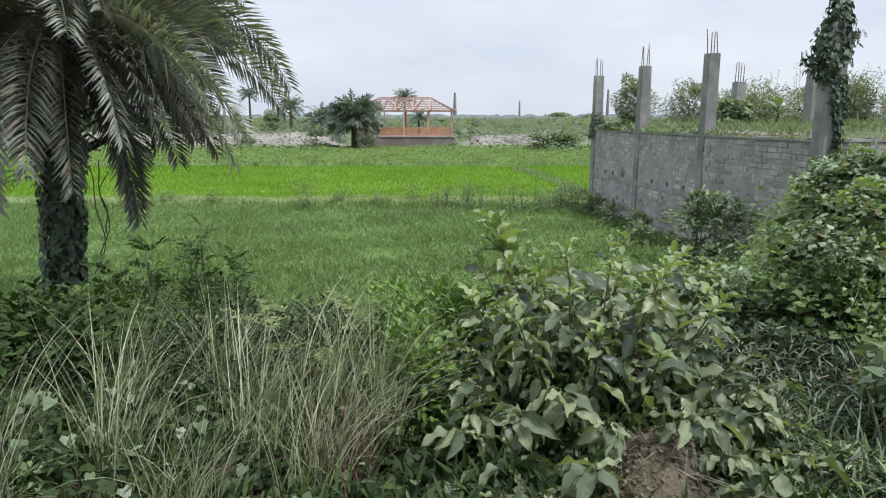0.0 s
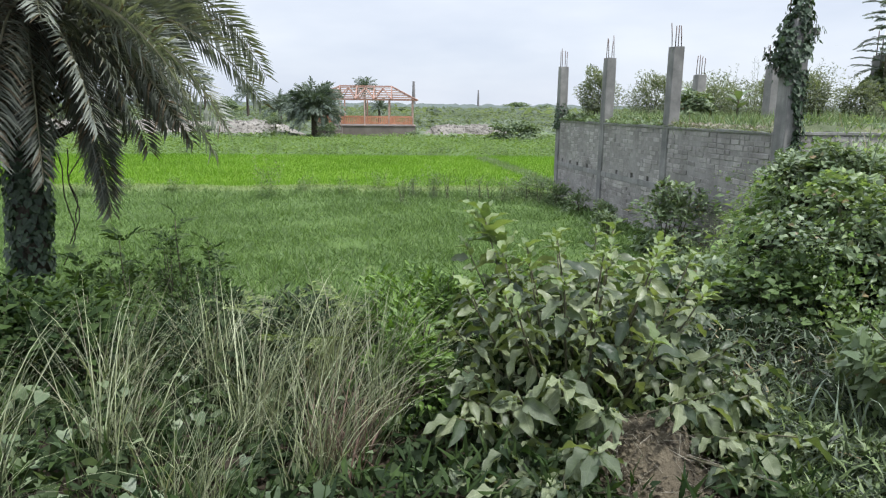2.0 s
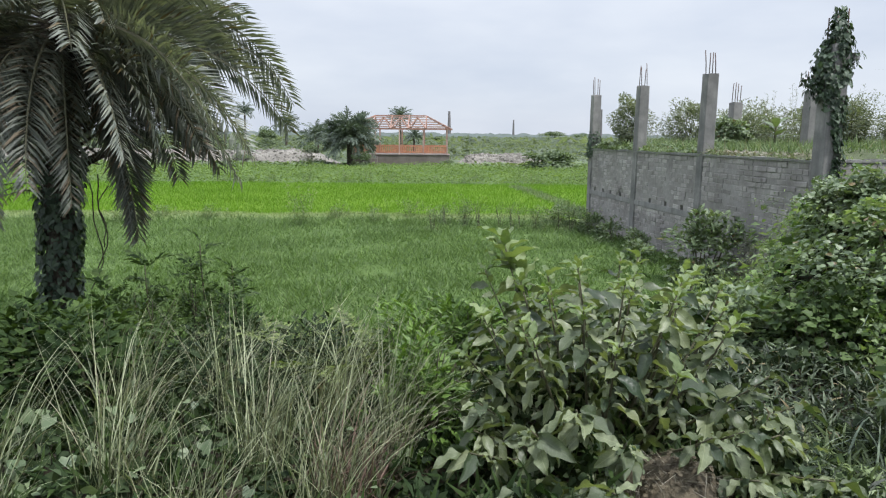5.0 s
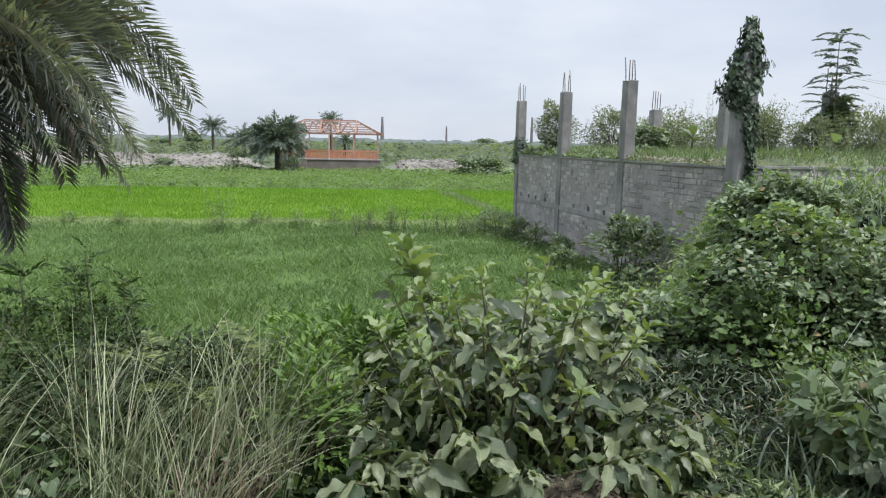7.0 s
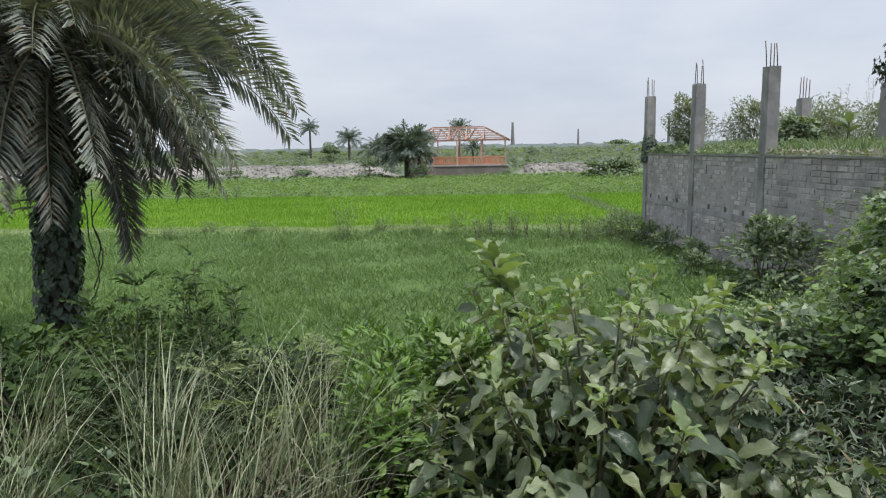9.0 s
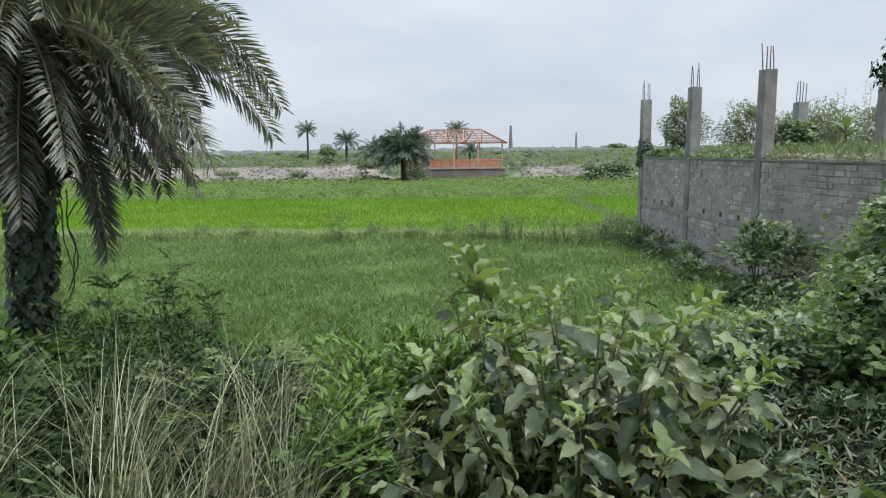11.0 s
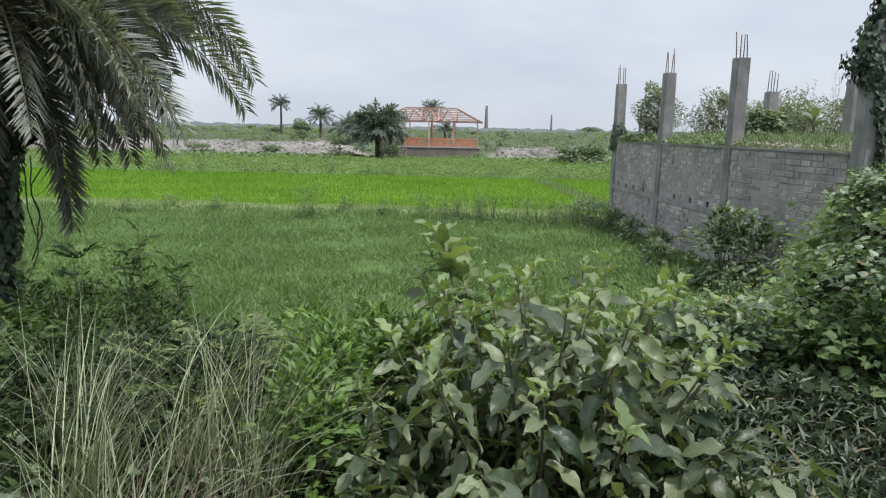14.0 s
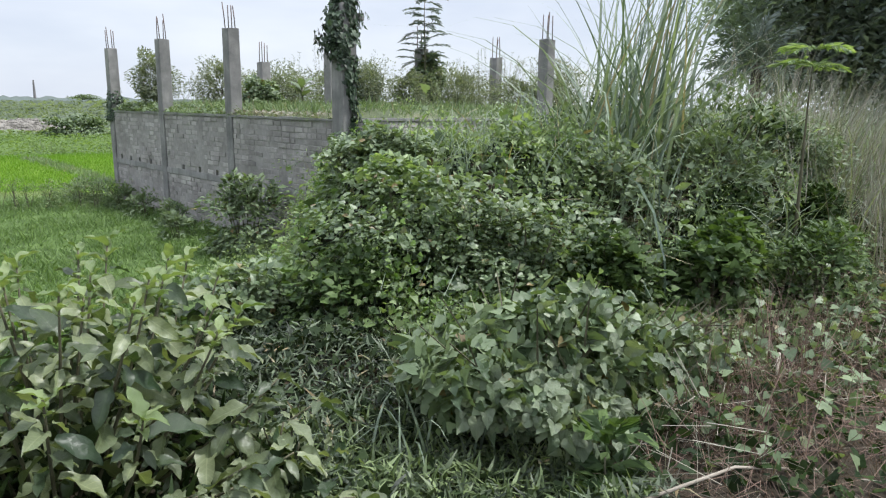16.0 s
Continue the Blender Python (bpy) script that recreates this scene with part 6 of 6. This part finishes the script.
def grass_tuft(x, y, n, h, spread, mat, label, width=0.0075, name="tall_grass", bend=0.55, lean=0.28):
    z = float(ground_z(x, y))
    P = np.stack([x + rng.normal(0, spread, n), y + rng.normal(0, spread, n), np.full(n, z)], 1)
    P[:, 2] = ground_z(P[:, 0], P[:, 1]) - 0.02
    a = rng.uniform(0, 2 * math.pi, n)
    L = np.abs(rng.normal(0, lean, n))
    ln = np.stack([np.cos(a) * L, np.sin(a) * L, 0 * a], 1) + np.array([0.1, 0.0, 0])
    t = thing(name, (x, y, z), label, "grass", "grass tufts on the bank")
    H, Wd, B = h * rng.uniform(0.5, 1.15, n), width * rng.uniform(0.6, 1.3, n), bend * rng.uniform(0.2, 1.4, n)
    fans = 10 if name == "reed_clump" else 1
    sector = (a / (2 * math.pi) * fans).astype(int) % fans
    for k in range(fans):
        m = sector == k
        part("reed_fan" if fans > 1 else "blade_sheaf", blades(P[m], H[m], ln[m], Wd[m], B[m], 6), mat, t, kind="stuff")
    return t


for x, y, h, n in ((-1.55, 4.05, 0.78, 55), (-1.2, 4.45, 0.8, 115), (-0.95, 3.9, 0.8, 130), (-0.75, 4.6, 0.72, 120), (-0.45, 4.15, 0.78, 150), (-0.2, 4.5, 0.8, 140), (-0.12, 3.85, 0.72, 130),
                   (0.1, 4.25, 0.8, 130), (-1.35, 3.5, 0.7, 110), (-0.55, 3.5, 0.7, 110), (-0.95, 5.0, 0.6, 80), (-0.2, 5.0, 0.6, 70)):
    grass_tuft(x, y, int(1.15 * n), 1.02 * h, 0.07, M_TALLGRASS, "dusty pale green tall grass tuft on a bank", 0.0054, bend=0.6, lean=0.2)
grass_tuft(-0.06, 3.95, 130, 0.45, 0.09, M_RUST, "withered rust-brown grass tuft", 0.007)

for x, y in ((3.95, 3.75), (4.4, 3.65), (4.8, 3.85), (4.2, 4.1), (5.1, 4.1), (3.5, 3.5)):
    grass_tuft(x, y, 60, 0.5, 0.16, M_RUST, "withered brown upright stalks in litter", 0.005, "withered_stalks", 0.5, 0.3)

grass_tuft(4.72, 10.85, 16, 1.4, 0.1, M_DRY, "dry arching stalks at a wall foot", 0.008, "withered_stalks", 0.9, 0.12)
grass_tuft(4.95, 10.3, 14, 1.2, 0.1, M_DRY, "dry arching stalks at a wall foot", 0.007, "withered_stalks", 0.7, 0.12)

# the great reed clump on the heap, with arching blades round it
grass_tuft(6.02, 5.95, 100, 2.7, 0.19, M_REED, "huge clump of tall grey-green reed grass", 0.027, "reed_clump", 0.45, 0.3)
grass_tuft(5.65, 5.95, 100, 2.15, 0.22, M_REED, "arching reed grass at the side of a clump", 0.022, "reed_clump", 1.1, 0.55)
for x, y, n, h in ((5.2, 5.3, 60, 1.3), (5.7, 5.2, 60, 1.4), (6.4, 4.9, 50, 1.2), (5.0, 6.4, 120, 0.95), (4.5, 7.0, 90, 0.8), (5.4, 6.0, 110, 0.9), (6.8, 5.6, 120, 1.0), (4.2, 6.2, 60, 0.7), (3.9, 7.4, 60, 0.7), (5.2, 7.6, 70, 0.8), (4.8, 5.5, 60, 0.7), (6.2, 8.9, 120, 1.0), (7.2, 8.8, 120, 1.1), (5.6, 8.6, 90, 0.8), (8.2, 8.6, 120, 1.1), (7.4, 5.2, 100, 0.9), (2.75, 4.25, 40, 0.6)):
    grass_tuft(x, y, n, h, 0.25, M_REED, "arching grass blades among vines", 0.012, "arching_grass", 1.1, 0.5)
for x, y in ((7.4, 4.6), (8.2, 5.3), (8.9, 4.3), (9.8, 5.2), (10.6, 4.4), (11.4, 5.6), (9.0, 6.3), (10.4, 6.6), (12.4, 4.9), (8.1, 5.9), (8.6, 5.2), (9.4, 5.7), (8.4, 6.6), (13.2, 6.2), (12.0, 7.2)):
    grass_tuft(x, y, 110, 1.5, 0.42, M_DRY, "tall dry straw-coloured weeds on a path edge", 0.008, "dry_weed", 0.4, 0.2)
    grass_tuft(x + 0.3, y + 0.2, 200, 1.35, 0.42, M_PALEBUSH, "dull green weeds on a path edge", 0.011, "path_weed", 0.6, 0.3)

for i, (x, y) in enumerate(((-0.6, 6.0), (-0.3, 5.9), (-0.05, 6.1), (-0.75, 6.25), (-0.4, 5.6), (-0.1, 5.65), (-0.5, 6.35), (-0.2, 6.3), (0.05, 6.0), (0.2, 5.85), (0.35, 6.05), (-0.15, 6.2))):
    x, y = x - 0.02, y - 0.5
    z = float(ground_z(x, y)) + 0.02
    f = thing("fern", (x, y, z), "pale green fern with layered fronds on a bank", "fern", "ferns on the bank")
    for j in range(7):
        part("frond", frond_mesh((x, y, z), 137.5 * j + 40 * i, rng.uniform(45, 80), rng.uniform(0.5, 0.72), rng.uniform(60, 100), 22, 0.095, 0.0125, 0, 0.05, 0.98, 0.0, 0.05, 0.3), M_FERN, f)

# plants under the palm; its shade is put into the dark leaf colours
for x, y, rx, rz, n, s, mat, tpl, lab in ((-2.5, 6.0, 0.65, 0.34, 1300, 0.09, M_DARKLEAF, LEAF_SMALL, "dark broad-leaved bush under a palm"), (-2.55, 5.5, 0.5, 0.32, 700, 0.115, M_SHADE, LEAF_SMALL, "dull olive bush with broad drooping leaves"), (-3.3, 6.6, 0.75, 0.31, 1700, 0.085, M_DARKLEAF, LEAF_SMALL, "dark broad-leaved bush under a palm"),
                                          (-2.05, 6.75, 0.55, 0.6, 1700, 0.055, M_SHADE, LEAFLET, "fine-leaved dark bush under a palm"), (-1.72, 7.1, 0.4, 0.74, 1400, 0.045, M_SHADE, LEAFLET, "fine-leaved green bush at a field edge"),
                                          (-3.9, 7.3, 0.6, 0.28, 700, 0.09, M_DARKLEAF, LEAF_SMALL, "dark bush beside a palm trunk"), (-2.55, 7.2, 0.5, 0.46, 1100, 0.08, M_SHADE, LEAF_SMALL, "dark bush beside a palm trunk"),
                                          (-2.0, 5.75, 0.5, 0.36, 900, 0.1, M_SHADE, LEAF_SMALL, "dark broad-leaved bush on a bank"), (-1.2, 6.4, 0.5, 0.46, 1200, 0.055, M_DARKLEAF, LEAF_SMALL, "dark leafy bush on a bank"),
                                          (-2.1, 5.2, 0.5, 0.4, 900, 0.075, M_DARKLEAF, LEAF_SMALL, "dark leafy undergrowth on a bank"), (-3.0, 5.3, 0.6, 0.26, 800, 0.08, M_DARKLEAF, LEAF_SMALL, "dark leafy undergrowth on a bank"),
                                          (-0.95, 5.3, 0.5, 0.3, 1100, 0.06, M_DEEPSHADE, LEAF_SMALL, "low undergrowth among ferns, coloured dark for shade"), (-0.35, 5.2, 0.45, 0.32, 1100, 0.06, M_DEEPSHADE, LEAF_SMALL, "low undergrowth among ferns, coloured dark for shade"), (-0.7, 4.8, 0.5, 0.28, 900, 0.06, M_DEEPSHADE, LEAF_SMALL, "low undergrowth among tall grass, coloured dark for shade"),
                                          (0.5, 5.5, 0.38, 0.48, 2400, 0.06, M_BRIGHT, LEAFLET, "fresh green leafy weed bush behind a shrub"), (0.2, 5.05, 0.36, 0.42, 1900, 0.06, M_BRIGHT, LEAFLET, "fresh green leafy weed bush beside a shrub"), (-1.6, 4.95, 0.5, 0.4, 1100, 0.07, M_DARKLEAF, LEAF_SMALL, "dark leafy undergrowth on a bank"), (-2.25, 4.5, 0.5, 0.38, 1100, 0.07, M_DARKLEAF, LEAF_SMALL, "dark leafy undergrowth on a bank"), (0.27, 4.45, 0.26, 0.4, 1300, 0.06, M_BRIGHT, LEAFLET, "fresh green leafy weed bush beside a shrub"), (0.4, 6.0, 0.5, 0.42, 1200, 0.075, M_BRIGHT, LEAF_SMALL, "fresh green leafy weed bush"), (0.95, 6.2, 0.5, 0.5, 900, 0.085, M_BRIGHT, LEAF_SMALL, "fresh green leafy weed bush"),
                                          (1.75, 6.0, 0.5, 0.3, 1100, 0.05, M_SHADE, HEART, "green leafy weed bush on a bank"), (2.5, 6.3, 0.5, 0.3, 1200, 0.05, M_VINE, HEART, "green leafy weed bush on a bank"),
                                          (2.9, 5.8, 0.5, 0.42, 1500, 0.05, M_SHADE, HEART, "dark leafy bush at the foot of a heap")):
    leafy_bush("weed_bush", (x, y, float(ground_z(x, y)) + rz * 0.5), (rx, rx * 0.9, rz), n, s, mat, lab, "bush", tpl, seed=x + y)
for x, y, h, tiers, span, low in ((-2.12, 7.0, 1.17, 3, 0.42, 0.6), (-2.4, 6.85, 0.92, 3, 0.4, 0.6), (-1.72, 7.2, 1.32, 5, 0.3, 0.4), (-1.48, 7.3, 1.1, 4, 0.32, 0.35), (-1.9, 7.4, 1.0, 4, 0.34, 0.35), (-1.3, 6.95, 0.9, 4, 0.3, 0.35), (-3.75, 7.1, 0.7, 3, 0.34, 0.4)):
    feather_tree(x, y, float(ground_z(x, y)), h, "dark green weed with broad compound leaves", tiers, span, M_SHADE, low, 6, 0.13, 0.028, 24)
feather_tree(6.45, 4.75, 0.6, 2.55, "sapling with bright green compound leaves", 2, 0.5, M_LIGHTVINE, 0.93)
feather_tree(2.8, 3.55, 0.6, 0.92, "small plant with light compound leaves", 3, 0.26, M_SHADE, 0.4, 6, 0.2, 0.05, 30)


def soil_heap():
    heap = thing("soil_heap", (1.3, 3.95, 0.62), "crumbled brown soil heap with dry roots", "soil")
    n = 26
    u, v = np.meshgrid(np.linspace(0, 2 * math.pi, n, endpoint=False), np.linspace(0, 1, 9))
    r = v * (0.34 + 0.05 * np.sin(3 * u) + 0.025 * np.sin(7 * u))
    z = 0.60 + 0.25 * (1 - ss(0.1, 1, v)) + 0.02 * np.sin(9 * u + 6 * v) * np.sin(17 * v + 4 * u)
    V = np.stack([1.3 + r * np.cos(u), 3.95 + 0.95 * r * np.sin(u), z], -1).reshape(-1, 3)
    F = np.array([(j * n + i, j * n + (i + 1) % n, (j + 1) * n + (i + 1) % n, (j + 1) * n + i) for j in range(8) for i in range(n)])
    part("earth", (V, F), M_SOIL, heap, smooth=True)
    m = 650
    a, q = rng.uniform(0, 2 * math.pi, m), np.sqrt(rng.uniform(0, 1, m))
    P = np.stack([1.3 + 0.32 * q * np.cos(a), 3.94 + 0.31 * q * np.sin(a), 0.605 + 0.25 * (1 - ss(0.1, 1, q))], 1)
    part("root_tangle", scatter(STRAW, P, rand_dirs(m, 0.05), UP + rng.normal(0, 0.5, (m, 3)), rng.uniform(0.05, 0.13, m)), M_DRY, heap, kind="stuff")
    part("crumb_mass", scatter(CARD, np.repeat(P, 2, 0) + rng.normal(0, 0.02, (2 * m, 3)), rand_dirs(2 * m), UP + rng.normal(0, 0.6, (2 * m, 3)), rng.uniform(0.012, 0.03, 2 * m)), M_SOIL, heap, kind="stuff")


soil_heap()
surface_leaves("path_grass", -9, 10, -4.0, 3.4, 12000, STRAW, 0.09, 0.05, M_DRY, "thin worn grass on a dirt path", tilt=0.9)

for x0, y0, x1, y1, r in ((3.6, 3.9, 4.3, 3.75, 0.012), (2.7, 3.35, 3.9, 3.15, 0.007), (4.3, 3.7, 4.9, 4.0, 0.01)):
    p, q = np.array([x0, y0, float(ground_z(x0, y0)) + 0.1]), np.array([x1, y1, float(ground_z(x1, y1)) + 0.06])
    s = thing("dead_branch", (x0, y0, float(ground_z(x0, y0))), "bare dead branch lying in litter", "branch", "fallen branches")
    tube_mesh("wood", [p, p * 0.6 + q * 0.4 + UP * 0.04, q - UP * 0.12], [r, r * 0.9, r * 0.6], M_WOOD, s, 6)


def dark_tree(x, y, foot, crown, rad, n, label):
    """A broad evergreen: trunk, limbs and a crown of leaf clumps with gaps."""
    t = thing("broad_tree", (x, y, foot), label, "tree")
    c = np.array(crown, float)
    tube_mesh("trunk", [(x, y, foot - 0.1), (x + 0.1, y, foot + 1.0), (x, y + 0.05, c[2] - 0.4 * rad[2])], [0.28, 0.22, 0.16], M_BARK, t, 9)
    hub = np.array([x, y + 0.05, c[2] - 0.4 * rad[2]])
    clumps = 70
    d = unit(rng.normal(0, 1, (clumps, 3)))
    C = c + d * np.array(rad) * rng.uniform(0.5, 1.0, (clumps, 1))
    for i in range(14):
        tube_mesh("limb", [hub, hub * 0.5 + C[i] * 0.5 + UP * 0.2, C[i]], [0.1, 0.06, 0.02], M_BARK, t, 5)
    k = rng.integers(0, clumps, n)
    P = C[k] + rng.normal(0, 0.26, (n, 3)) * np.array(rad)[None] * 0.7
    part("crown", scatter(LEAFLET, P, rand_dirs(n, -0.4), UP + rng.normal(0, 0.4, (n, 3)), rng.uniform(0.14, 0.26, n), 0.24), M_TREE_HAZED, t)


dark_tree(17.6, 8.3, 0.4, (17.3, 8.4, 4.9), (3.3, 3.3, 2.6), 52000, "broad dark evergreen tree beside a path")
far_palm(13.3, 9.1, 2.9, 0.95, 0.4, "young dark date palm before a tree", 24)
